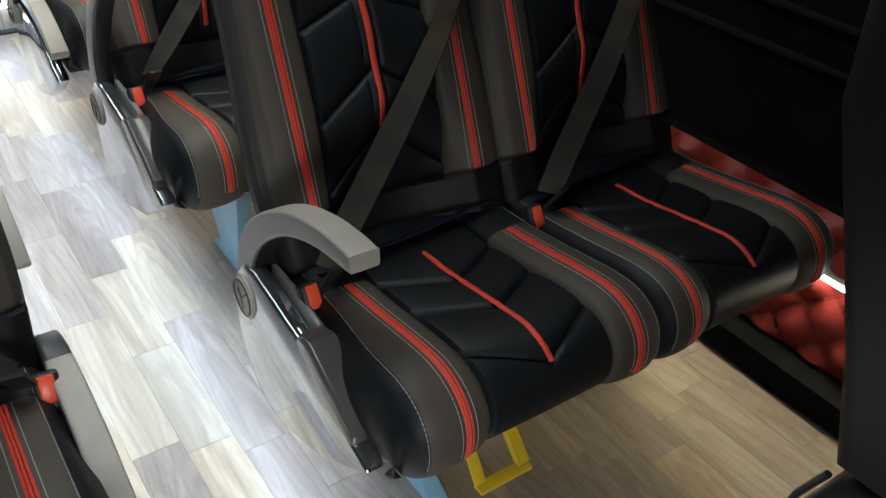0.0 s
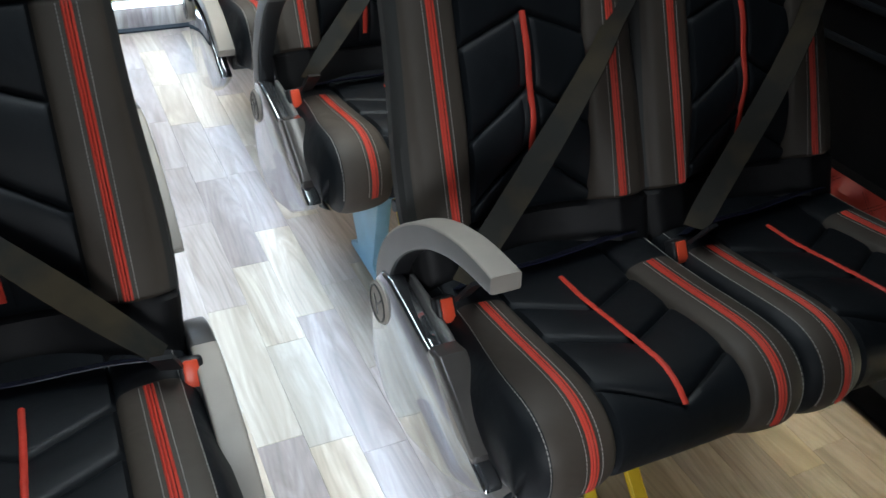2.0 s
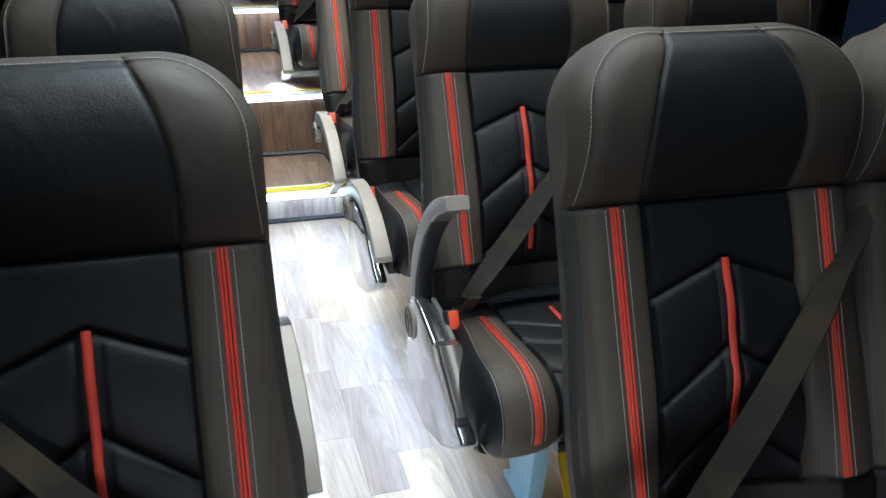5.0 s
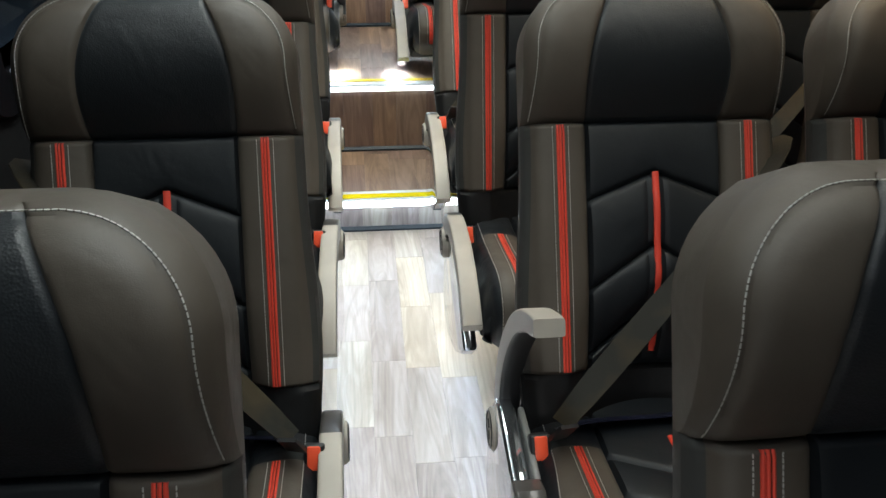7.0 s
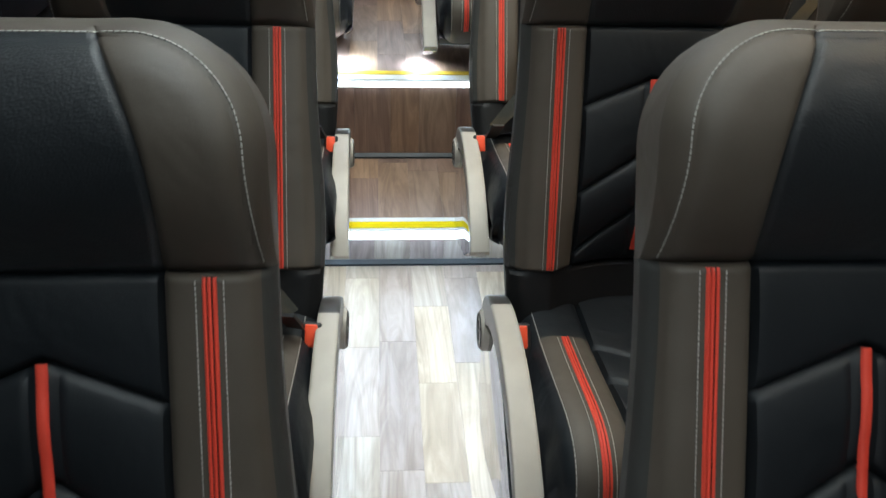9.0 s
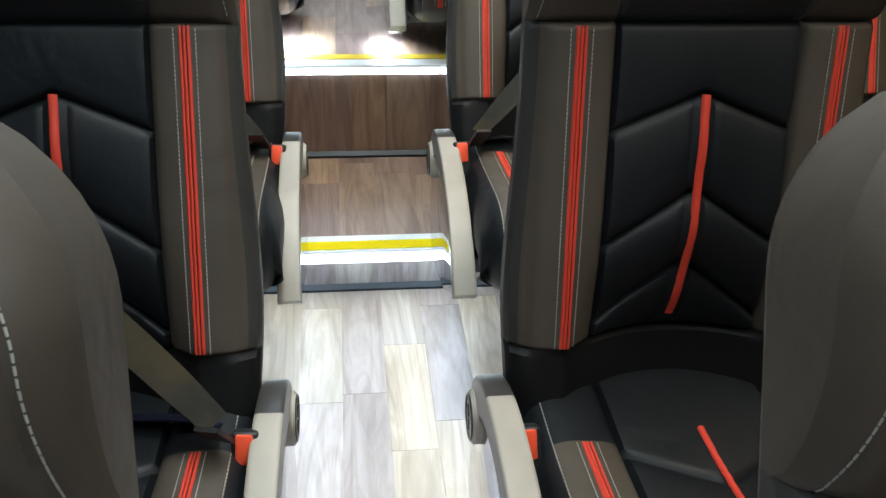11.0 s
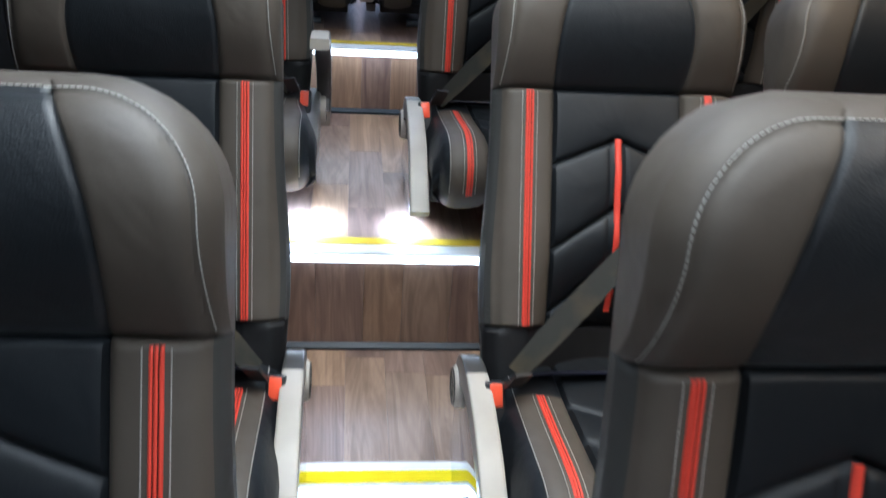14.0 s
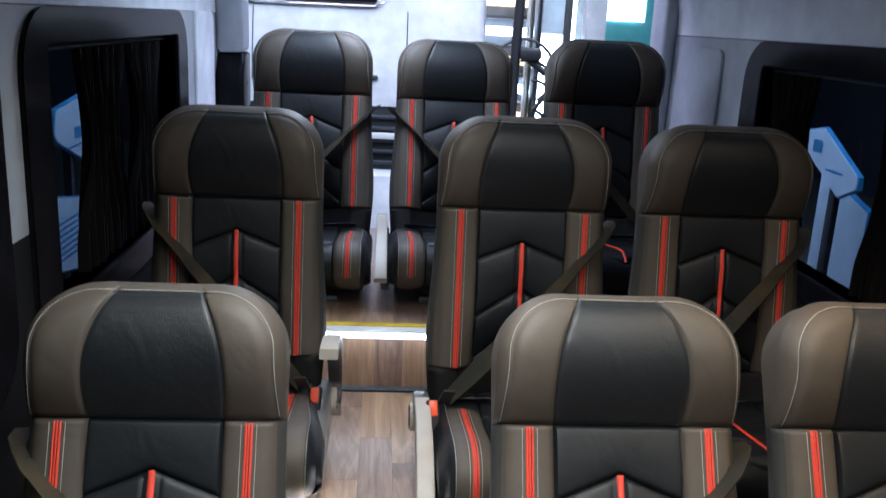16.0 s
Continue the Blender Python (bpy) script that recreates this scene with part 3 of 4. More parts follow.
def arm_mesh(name):
    """The arched armrest: pivot at the origin, reaching forward (-y); a swept rounded bar."""
    line = [(0.006, -0.030), (0.010, 0.0), (0.002, 0.028), (-0.022, 0.048), (-0.065, 0.064), (-0.12, 0.070), (-0.19, 0.064), (-0.27, 0.043), (-0.350, 0.002), (-0.418, -0.052)]
    pts = []
    for k in range(len(line) - 1):
        for q in range(4):
            p = [line[max(0, min(len(line) - 1, k + e))] for e in (-1, 0, 1, 2)]
            s = q / 4
            pts.append(tuple(0.5 * (2 * p[1][c] + (p[2][c] - p[0][c]) * s + (2 * p[0][c] - 5 * p[1][c] + 4 * p[2][c] - p[3][c]) * s * s + (3 * p[1][c] - p[0][c] - 3 * p[2][c] + p[3][c]) * s ** 3) for c in (0, 1)))
    pts.append(line[-1])
    verts, faces, idx = [], [], []
    n, sides = len(pts), 24
    for i, (y, z) in enumerate(pts):
        a, b = pts[max(0, i - 1)], pts[min(n - 1, i + 1)]
        d = Vector((b[0] - a[0], b[1] - a[1])).normalized()
        up = Vector((d.y, -d.x))
        q = i / (n - 1)
        hw, hh = 0.0170 + 0.004 * q, 0.033 - 0.022 * max(0, q - 0.12)
        if i == n - 1:
            hh *= 0.9
        for k in range(sides):
            t = 2 * math.pi * (k + .5) / sides
            c, s = math.cos(t), math.sin(t)
            x = math.copysign(abs(c) ** 0.22, c) * hw
            h = math.copysign(abs(s) ** 0.22, s) * hh
            verts.append((x, y + up.x * h, z + up.y * h))
    for i in range(n - 1):
        for k in range(sides):
            faces.append((i * sides + k, i * sides + (k + 1) % sides, (i + 1) * sides + (k + 1) % sides, (i + 1) * sides + k))
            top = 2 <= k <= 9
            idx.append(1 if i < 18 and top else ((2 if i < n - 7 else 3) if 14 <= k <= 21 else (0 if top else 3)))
    faces.append(tuple(range(sides))[::-1])
    idx.append(0)
    faces.append(tuple((n - 1) * sides + k for k in range(sides)))
    idx.append(0)
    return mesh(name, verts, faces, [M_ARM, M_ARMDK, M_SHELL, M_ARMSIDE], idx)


def disc_mesh(name, r, x0, x1, m, sides=28):
    """A round cap across x."""
    bm = bmesh.new()
    bmesh.ops.create_cone(bm, cap_ends=True, segments=sides, radius1=r, radius2=r, depth=abs(x1 - x0),
                          matrix=pose((x0 + x1) / 2, 0, 0, 0, 90, 0))
    bmesh.ops.bevel(bm, geom=[e for e in bm.edges if len(e.link_faces[0].verts) > 4 or len(e.link_faces[1].verts) > 4], offset=0.003, segments=2, affect="EDGES")
    return from_bm(name, bm, m)


def belt_mesh(name, side):
    """Shoulder strap from the outer shoulder to the buckle; side: +1 when the aisle is towards -u."""
    pts = []
    for k in range(25):
        q = k / 24
        u = side * (0.206 - 0.386 * q)
        v = 0.345 - 0.41 * q
        sag = 0.016 + 0.030 * math.sin(math.pi * q) ** 1.2 + 0.045 * q ** 3
        pts.append((u, -0.008 - sag * min(1.0, 0.3 + 3 * q), v))
    pts = [(side * 0.222, 0.088, 0.366), (side * 0.229, 0.050, 0.368), (side * 0.222, 0.012, 0.360)] + pts
    slant = Vector((side * 0.72, -0.05, 0.62))
    wide = [slant] * 28
    return ribbon_mesh(name, pts, wide, 0.0215, 0.0022, M_BELT)


def lap_mesh(name, side):
    pts = []
    for k in range(21):
        q = k / 20
        u = side * (-0.180 + 0.35 * q)
        pts.append((u, -0.058 + 0.030 * q ** 0.6, -0.064 + 0.006 * q + 0.003 * math.sin(9 * q)))
    return ribbon_mesh(name, pts, Vector((0, -0.8, 0.5)), 0.017, 0.002, M_STRAP)


SHAPE = {}


def shape(key, make):
    if key not in SHAPE:
        SHAPE[key] = make()
    return SHAPE[key]


def cover_mesh(name, side, foot):
    """The glossy side cover: a tall flat cheek with a higher inner wall beside the cushion."""
    low = [(0.062, -0.10), (0.070, -0.18), (0.048, -0.262), (-0.02, -0.300), (-0.112, -0.300), (-0.236, -0.258), (-0.320, -0.203), (-0.352, -0.172)]
    low = [(y, max(z, foot)) for y, z in low]
    cheek = low + [(-0.345, -0.163), (-0.305, -0.153), (-0.180, -0.092), (-0.120, -0.084), (-0.06, -0.074), (0.0, -0.066), (0.04, -0.074)]
    me = plate_mesh(name, cheek, min(-side * 0.026, side * 0.004), max(-side * 0.026, side * 0.004), M_SIDE, 0.006, 3)
    for v in me.vertices:  # flares out towards the aisle
        v.co.x -= side * 0.05 * max(0.0, -0.10 - v.co.z)
    return me


def inner_wall_mesh(name):
    rim = [(-0.02, -0.20), (-0.20, -0.22), (-0.345, -0.180), (-0.360, -0.166), (-0.345, -0.154), (-0.286, -0.124), (-0.22, -0.088), (-0.14, -0.072), (-0.06, -0.062), (0.0, -0.062)]
    return plate_mesh(name, rim, 0.006, 0.017, M_ARMSIDE, 0.004, 3)


def add_seat(parent, u0, th, side, arm, drop, belted=True):
    """One seat place: u0 its middle, th the lean of its back, side +1 with the aisle towards -x, arm: None or degrees raised, drop: height of the frame above its floor."""
    back = part("backrest", shape("back", lambda: back_face("backrest", V0, VS, 104)), parent, pose(u0, 0, 0, -th, 0, 0))
    part("headrest", shape("head", lambda: back_face("headrest", VS, VT, 64)), back)
    for s in (-1, 1):
        part("red_stripe", shape(("bs", s), lambda: stripe_mesh("red_stripe", s * STRIPE_U, 0.004, VS - 0.004, RED_W, 3, 0.0024, back_point)), back, label="ribbed red stripe")
        for e in (-1, 1):
            u = s * STRIPE_U + e * STITCH_U
            part("stitching", shape(("bt", s, e), lambda: stitches("stitching", lambda t: back_point(u, 0.004 + t, 0.0006), VS - 0.01)), back)
    part("red_piping", shape("bp", lambda: stripe_mesh("red_piping", 0.0, 0.025, CHEVRONS[0][0], 0.0115, 1, 0.0035, back_pipe)), back, label="red centre piping")

    bow = 0.118 - RIM

    def rim(t):
        # along the outline, at the depth of the rim seam
        L = VT - 0.118
        arc = bow * math.pi / 2
        if t < L:
            return back_point(-(half_width(t) - inset(t)), t, 0.0006)
        t -= L
        if t < arc:
            a = t / bow
            return back_point(-(HALF - 0.118) - bow * math.cos(a), L + bow * math.sin(a), 0.0006)
        t -= arc
        flat = 2 * (HALF - 0.118)
        if t < flat:
            return back_point(-(HALF - 0.118) + t, VT - RIM, 0.0006)
        t -= flat
        if t < arc:
            a = math.pi / 2 - t / bow
            return back_point((HALF - 0.118) + bow * math.cos(a), L + bow * math.sin(a), 0.0006)
        t -= arc
        return back_point(half_width(max(0.0, L - t)) - inset(L - t), L - t, 0.0006)

    part("edge_stitching", shape("rim", lambda: stitches("edge_stitching", lambda t: rim(VS + 0.004 + t), 2 * (VT - VS - 0.122) + bow * math.pi + 2 * (HALF - 0.118), 0.0056, 0.0042, 0.0008)), back)
    flare = -side if arm is not None and arm > 20 else 0
    shift = 0.015 if side > 0 and arm is not None and not flare else 0.0  # sits a little off the middle of its frame
    cush = part("cushion", shape(("cushion", flare), lambda: cushion_mesh("cushion", flare)), parent, pose(u0 + shift, 0, 0))
    for s in (-1, 1):
        part("red_stripe", shape(("cs", s, flare), lambda: stripe_mesh("red_stripe", s * STRIPE_U, 0.168, P_LEN - 0.06, RED_W, 3, 0.0024, lambda u, t, lift: cushion_point(u, t, lift, flare))), cush, label="ribbed red stripe")
        for e in (-1, 1):
            u = s * STRIPE_U + e * STITCH_U
            part("stitching", shape(("ct", s, e, flare), lambda: stitches("stitching", lambda t: cushion_point(u, 0.168 + t, 0.0006, flare), P_LEN - 0.228)), cush)
        part("side_stitching", shape(("cx", s, flare), lambda: stitches("side_stitching", lambda t: cushion_point(s * (cushion_half(s, 0.03 + t, flare) - 0.0205), 0.03 + t, 0.0006, flare), P_LEN - 0.09, 0.0068, 0.0047, 0.0008)), cush)
    part("red_piping", shape("cp", lambda: stripe_mesh("red_piping", 0.0, 0.142, CU_V[0][0], 0.0095, 1, 0.0035, cushion_pipe)), cush, label="red centre piping")
    part("seat_pan", shape("pan", lambda: box_mesh("seat_pan", -0.205, 0.205, -0.28, 0.08, -0.222, -0.185, M_SHELL, 0.006)), parent, pose(u0, 0, 0))
    if belted:
        part("shoulder_belt", shape(("belt", side), lambda: belt_mesh("shoulder_belt", side)), parent, pose(u0, 0, 0, -th, 0, 0), "dark grey woven belt webbing")
        part("lap_belt", shape(("lap", side), lambda: lap_mesh("lap_belt", side)), parent, pose(u0, 0, 0), "dark belt webbing")
        part("belt_tongue", shape(("tongue", side), lambda: ribbon_mesh("belt_tongue", [(-side * 0.176, -0.122, -0.006), (-side * 0.183, -0.112, -0.026), (-side * 0.188, -0.100, -0.046)], Vector((side * 0.8, -0.1, 0.5)), 0.0155, 0.006, M_SHELL)), parent, pose(u0, 0, 0), "black belt tongue")
    b = part("buckle", shape("buckle", lambda: box_mesh("buckle", -0.0165, 0.0165, -0.012, 0.012, -0.060, 0.016, M_SHELL, 0.005, 3)), parent,
             pose(u0 - side * 0.213, -0.092, -0.062, -30, 0, side * 4), "black buckle with red button")
    part("button", shape("button", lambda: box_mesh("button", -0.0105, 0.0105, -0.0150, -0.003, -0.024, 0.0135, M_BUTTON, 0.003)), b, label="orange-red release button")
    if arm is not None:
        ring = shape("ring", lambda: tube_mesh("ring", [(0, 0.031 * math.cos(a * 0.2618), 0.031 * math.sin(a * 0.2618)) for a in range(25)], 0.0022, M_ARMDK, 6))
        mark = shape("mark", lambda: tube_mesh("mark", [(0, -0.016, 0.016), (0, 0.0, -0.002), (0, 0.014, 0.010), (0, 0.004, -0.002), (0, -0.004, -0.020)], 0.0022, M_ARMDK, 6))
        x = u0 - side * 0.238
        up = arm > 20
        boxed = up and side < 0
        out = 0.012 if up and not boxed else 0.003
        if boxed:
            part("side_box", shape("sidebox", lambda: plate_mesh("side_box", [(0.05, -0.085), (0.05, -0.195), (-0.18, -0.200), (-0.295, -0.192), (-0.318, -0.178), (-0.295, -0.152), (-0.19, -0.105), (-0.06, -0.080)], -0.034, 0.010, M_ARMSIDE, 0.008, 3)), parent, pose(x, 0, 0), "grey box-shaped plastic side cover")
        else:
            part("side_cover", shape(("cover", side, drop < 0.4), lambda: cover_mesh("side_cover", side, 0.05 - drop)), parent, pose(x if up else x + side * 0.017, 0, 0 if up else -0.034), "glossy silver-grey plastic side cover")
        if up and not boxed:
            part("recline_lever", shape("lever", lambda: plate_mesh("recline_lever", [(-0.158, -0.076), (-0.150, -0.094), (-0.262, -0.158), (-0.312, -0.162), (-0.318, -0.140), (-0.300, -0.126), (-0.190, -0.068)], -0.024, 0.024, M_LEVER, 0.006, 3)), parent, pose(x - side * 0.006, 0.0, 0.004), "dark plastic recline lever")
            part("cover_wall", shape("coverwall", lambda: inner_wall_mesh("cover_wall")), parent, pose(x, 0, 0.0), "polished inner edge of the side cover")
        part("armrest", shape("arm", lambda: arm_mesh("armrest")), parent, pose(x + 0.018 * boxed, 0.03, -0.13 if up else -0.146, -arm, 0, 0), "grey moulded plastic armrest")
        part("pivot_cap", shape("pivot", lambda: disc_mesh("pivot_cap", 0.038, -0.021, 0.021, M_ARM)), parent, pose(x - side * out, 0.032, -0.132 if up else -0.148), "round grey pivot cap")
        part("pivot_ring", ring, parent, pose(x - side * (out + 0.0212), 0.032, -0.132 if up else -0.148), "dark ring on the pivot cap")
        part("pivot_mark", mark, parent, pose(x - side * (out + 0.0212), 0.032, -0.132 if up else -0.148), "dark moulded mark")


def add_legs(parent, xs, drop, film):
    """Pressed steel side frames; film: the aisle-side one still has its protective film."""
    for k, x in enumerate(xs):
        m = M_FILM if film and k == 0 else M_METAL
        part("leg", shape(("leg", round(drop, 3), m.name), lambda: plate_mesh("leg", [(-0.30, -0.225), (0.03, -0.225), (0.0, -0.26), (-0.12, -drop + 0.035), (-0.07, -drop + 0.012), (-0.07, -drop), (-0.26, -drop), (-0.26, -drop + 0.012), (-0.22, -drop + 0.035), (-0.25, -0.26)], -0.017, 0.017, m, 0.003)), parent, pose(x, 0.12 if k or not film else 0.0, 0),
             "steel side frame in light blue film" if m is M_FILM else "")
    part("cross_tube", shape(("tube", round(xs[-1] - xs[0], 3)), lambda: tube_mesh("cross_tube", [(0, 0, 0), (xs[-1] - xs[0], 0, 0)], 0.014, M_METAL)), parent, pose(xs[0], -0.30, -0.245))


def seat_thing(kind, y, z, xs, leans, side, arm, floor_z, label, group, turn=0.0, stowed=None):
    """One or two joined seat places on one frame."""
    root = new(kind)
    root.matrix_basis = pose(xs[0], y, z, 0, 0, turn)
    tagged(root, label, "seat", group)
    for k, (x, th) in enumerate(zip(xs, leans)):
        add_seat(root, x - xs[0], th, side, arm if k == 0 else None, z - floor_z, belted=k != stowed)
    add_legs(root, [-side * (0.065 if side > 0 and y < 2.0 else 0.03)] + [xs[-1] - xs[0] + side * 0.12], z - floor_z, side > 0 and y < 2.0)
    return root


LAB1 = "grey and black single seat with red stripes"
LAB2 = "grey and black double seat with red stripes"
ROWS = [  # single seat (x, y, z, lean, turn), aisle place of the double seat, its pitch, lean of the window place, floor
    ((-0.330, 0.776, 0.467, 24.5, -0.3), (0.468, 0.762, 0.476, 24.4, -0.1), 0.433, 24.9, 0.0),
    ((-0.313, 1.539, 0.467, 23.9, 0.5), (0.462, 1.508, 0.489, 27.3, -0.3), 0.500, 27.8, 0.0),
    ((-0.326, 2.263, 0.479, 24.9, -1.2), (0.438, 2.233, 0.489, 15.8, -0.1), 0.500, 16.3, 0.0),
    ((-0.331, 3.025, 0.469, 22.5, 0.2), (0.449, 2.977, 0.494, 27.8, 0.2), 0.500, 28.3, 0.0),
    ((-0.330, 3.935, 0.652, 9.0, 0.1), (0.385, 3.842, 0.666, 9.6, 0.2), 0.514, 9.9, P2),
]
for k, (single, double, gap, lean_w, fz) in enumerate(ROWS):
    x, y, z, lean, turn = single
    seat_thing("passenger_seat", y, z, [x], [lean], -1, (0, 1, 2, -1, 45)[k], fz,
               LAB1 + (", armrest raised" if k == 4 else ", armrest down"), "single seats", turn)
    x, y, z, lean, turn = double
    seat_thing("double_passenger_seat", y, z, [x, x + gap], [lean, lean_w], 1, (46, 64, 10, 1, 0)[k], fz,
               LAB2 + (", armrest raised" if k == 1 else ", armrest down"), "double seats", turn, 0 if k == 2 else None)
for k, (x, y, z, lean) in enumerate(((-0.224, 4.870, 0.844, 15.1), (0.290, 4.874, 0.849, 20.7), (0.822, 4.841, 0.849, 10.3))):
    seat_thing("passenger_seat", y, z, [x], [lean], -1 if k else 1, None, P3,
               "grey and black rear-row seat with red stripes", "rear-row seats")
    if k == 0:
        last = [o for o in scene.collection.objects if o.get("group") == "rear-row seats"][-1]
        part("armrest", SHAPE["arm"], last, pose(0.262, 0.03, -0.10), "grey moulded plastic armrest")
        part("side_cover", shape(("cover", -1, True), lambda: cover_mesh("side_cover", -1, -0.205)), last, pose(0.262, 0, 0), "glossy silver-grey plastic side cover")

# ---------------------------------------------------------------- floor, steps
random.seed(4)


def slab(name, x0, x1, y0, y1, z0, z1, m, label, category="floor"):
    return thing(name, box_mesh(name, x0, x1, y0, y1, z0, z1, m, 0.0), label, category, kind="structure")


def planks(parent, x0, x1, y0, y1, z, m, w=0.0885, lens=(0.30, 0.36, 0.42, 0.30)):
    """Staggered boards, run along y, 3 mm thick."""
    count = math.ceil((x1 - x0) / w)
    for c in range(count):
        xa, xb = x0 + c * w, min(x1, x0 + (c + 1) * w)
        y = y0 - random.random() * 0.3
        k = c
        while y < y1:
            L = lens[(k * 7 + c * 3) % len(lens)]
            ya, yb = max(y0, y), min(y1, y + L)
            y += L
            k += 1
            if yb - ya < 0.01 or xb - xa < 0.01:
                continue
            me = shape(("plank", m.name, round(xb - xa, 3), round(yb - ya, 3)), lambda: box_mesh("plank", -(xb - xa) / 2 + .0001, (xb - xa) / 2 - .0001, -(yb - ya) / 2 + .0001, (yb - ya) / 2 - .0001, -0.003, 0.0, m, 0.0004, 1))
            part("plank", me, parent, pose((xa + xb) / 2, (ya + yb) / 2, z))


def upright_planks(parent, x0, x1, z0, z1, y, m, w=0.095):
    x = x0
    while x < x1 - 0.005:
        xb = min(x1, x + w * (0.8 + 0.4 * random.random()))
        L = z1 - z0
        me = box_mesh("plank", -(xb - x) / 2 + .0004, (xb - x) / 2 - .0004, -0.003, 0.0, -L / 2, L / 2, m, 0.0006, 1)
        part("plank", me, parent, pose((x + xb) / 2, y, z0 + L / 2))
        x = xb


floor = slab("floor", WALL_L - .05, WALL_R + .05, -1.6, Y1 + .02, -0.06, -0.003, M_JOINT, "grey-brown wood-look vinyl bus floor")
step1 = slab("step_1", WALL_L - .05, WALL_R + .05, Y1, F2 + .02, -0.05, P1 - 0.003, M_JOINT, "low first step covered in brown wood vinyl", "step")
step2 = slab("step_2", WALL_L - .05, WALL_R + .05, F2, Y3 + .02, -0.05, P2 - 0.003, M_JOINT, "second step platform covered in wood vinyl", "step")
step3 = slab("step_3", WALL_L - .05, WALL_R + .05, Y3, REAR, -0.05, P3 - 0.003, M_JOINT, "rear platform covered in brown wood vinyl", "step")
for y, z0, z1 in ((Y1, 0, P1), (Y2, P1, P2), (Y3, P2, P3)):
    n = 1 + (y > Y1) + (y > Y2)
    f = F2 if n == 2 else y
    x0, x1 = -0.35, 0.55
    nose = thing("step_nosing", plate_mesh("step_nosing", [(y - 0.05, z1 + 0.004), (y + 0.012, z1 + 0.004), (y + 0.012, z1 - 0.0), (y - 0.036, z1 - 0.002), (y - 0.038, z1 - 0.012), (y - 0.05, z1 - 0.012)], x0, x1, M_NOSE, 0.0), "aluminium step nosing with yellow tape and LED", "step edge", "step nosings")
    part("yellow_tape", box_mesh("yellow_tape", x0, x1, y - 0.044 if n == 1 else y - 0.012, y - 0.012 if n == 1 else y + 0.018, z1 + 0.0045, z1 + 0.0058, M_TAPE if n == 1 else M_DULLTAPE, 0.0004, 1), nose, label="yellow safety tape")
    part("led_strip", box_mesh("led_strip", x0, x1, y - 0.0535, y - 0.036, z1 - (0.026 if n == 1 else 0.019), z1 - 0.0035, M_LED, 0.002, 1), nose, label="glowing white LED strip")
    thing("riser_trim", plate_mesh("riser_trim", [(f - 0.016, z0 + 0.001), (f - 0.016, z0 + 0.007), (f - 0.004, z0 + 0.015), (f - 0.0035, z0 + 0.001)], x0, x1, M_TRIM, 0.0), "black rubber trim at the foot of the step", "trim", "", "structure")

# ---------------------------------------------------------------- body of the bus
def wall(name, x0, x1, holes, z0, z1, y0, y1, m, label):
    """A side wall along y with rectangular openings (ya, yb, za, zb), cut through."""
    root = new(name)
    tagged(root, label, "wall", kind="structure")
    ys = sorted({y0, y1, *[v for h in holes for v in h[:2]]})
    for a, b in zip(ys, ys[1:]):
        mid = (a + b) / 2
        cut = sorted((h[2], h[3]) for h in holes if h[0] < mid < h[1])
        z = z0
        for za, zb in [*cut, (z1, z1)]:
            if za > z:
                part("panel", box_mesh("panel", x0, x1, a, b, z, za, m, 0.0), root)
            z = zb
    return root


WZ0, WZ1 = 0.86, 1.42
L_WIN = [(0.6, 1.75), (2.0, 3.30), (3.665, 4.79)]
R_WIN = [(0.6, 1.75), (2.0, 3.28), (3.62, 4.58)]
for nm, x0, x1, wins in (("left", WALL_L - 0.06, WALL_L, L_WIN), ("right", WALL_R, WALL_R + 0.06, R_WIN)):
    wall("wall_" + nm, x0, x1, [(a, b, WZ0, 1.06) for a, b in wins], -0.05, 1.06, -1.6, REAR, M_WALL, "dark lower side wall panel")
    wall("window_wall_" + nm, x0, x1, [(a, b, 1.06, WZ1) for a, b in wins], 1.06, 1.497, -1.6, REAR, M_PILLAR, "grey trimmed side wall with window openings")
for s, x in ((-1, WALL_L), (1, WALL_R)):
    nm = "upper_wall_left" if s < 0 else "upper_wall_right"
    pr = [(0.0, 1.50), (0.0, 1.56), (0.02, 1.66), (0.07, 1.78), (0.16, 1.87), (0.30, CEIL), (0.30, CEIL + .05), (-0.08, CEIL + .05), (-0.08, 1.50)]
    bm = bmesh.new()
    a = [bm.verts.new((x - s * p, -1.6, z)) for p, z in pr]
    b = [bm.verts.new((x - s * p, REAR, z)) for p, z in pr]
    for i in range(len(pr)):
        bm.faces.new((a[i], a[(i + 1) % len(pr)], b[(i + 1) % len(pr)], b[i]))
    bm.faces.new(a)
    bm.faces.new(b)
    thing(nm, from_bm(nm, bm, M_LINER), "pale grey fabric-lined upper wall", "wall", kind="structure")
slab("ceiling", WALL_L + .25, WALL_R - .25, -1.6, REAR, CEIL + 0.002, CEIL + 0.06, M_LINER, "pale grey fabric ceiling", "ceiling")
slab("wall_front", WALL_L - .06, WALL_R + .06, -1.66, -1.6, -0.05, CEIL + .06, M_WALL, "dark closing wall at the front", "wall")


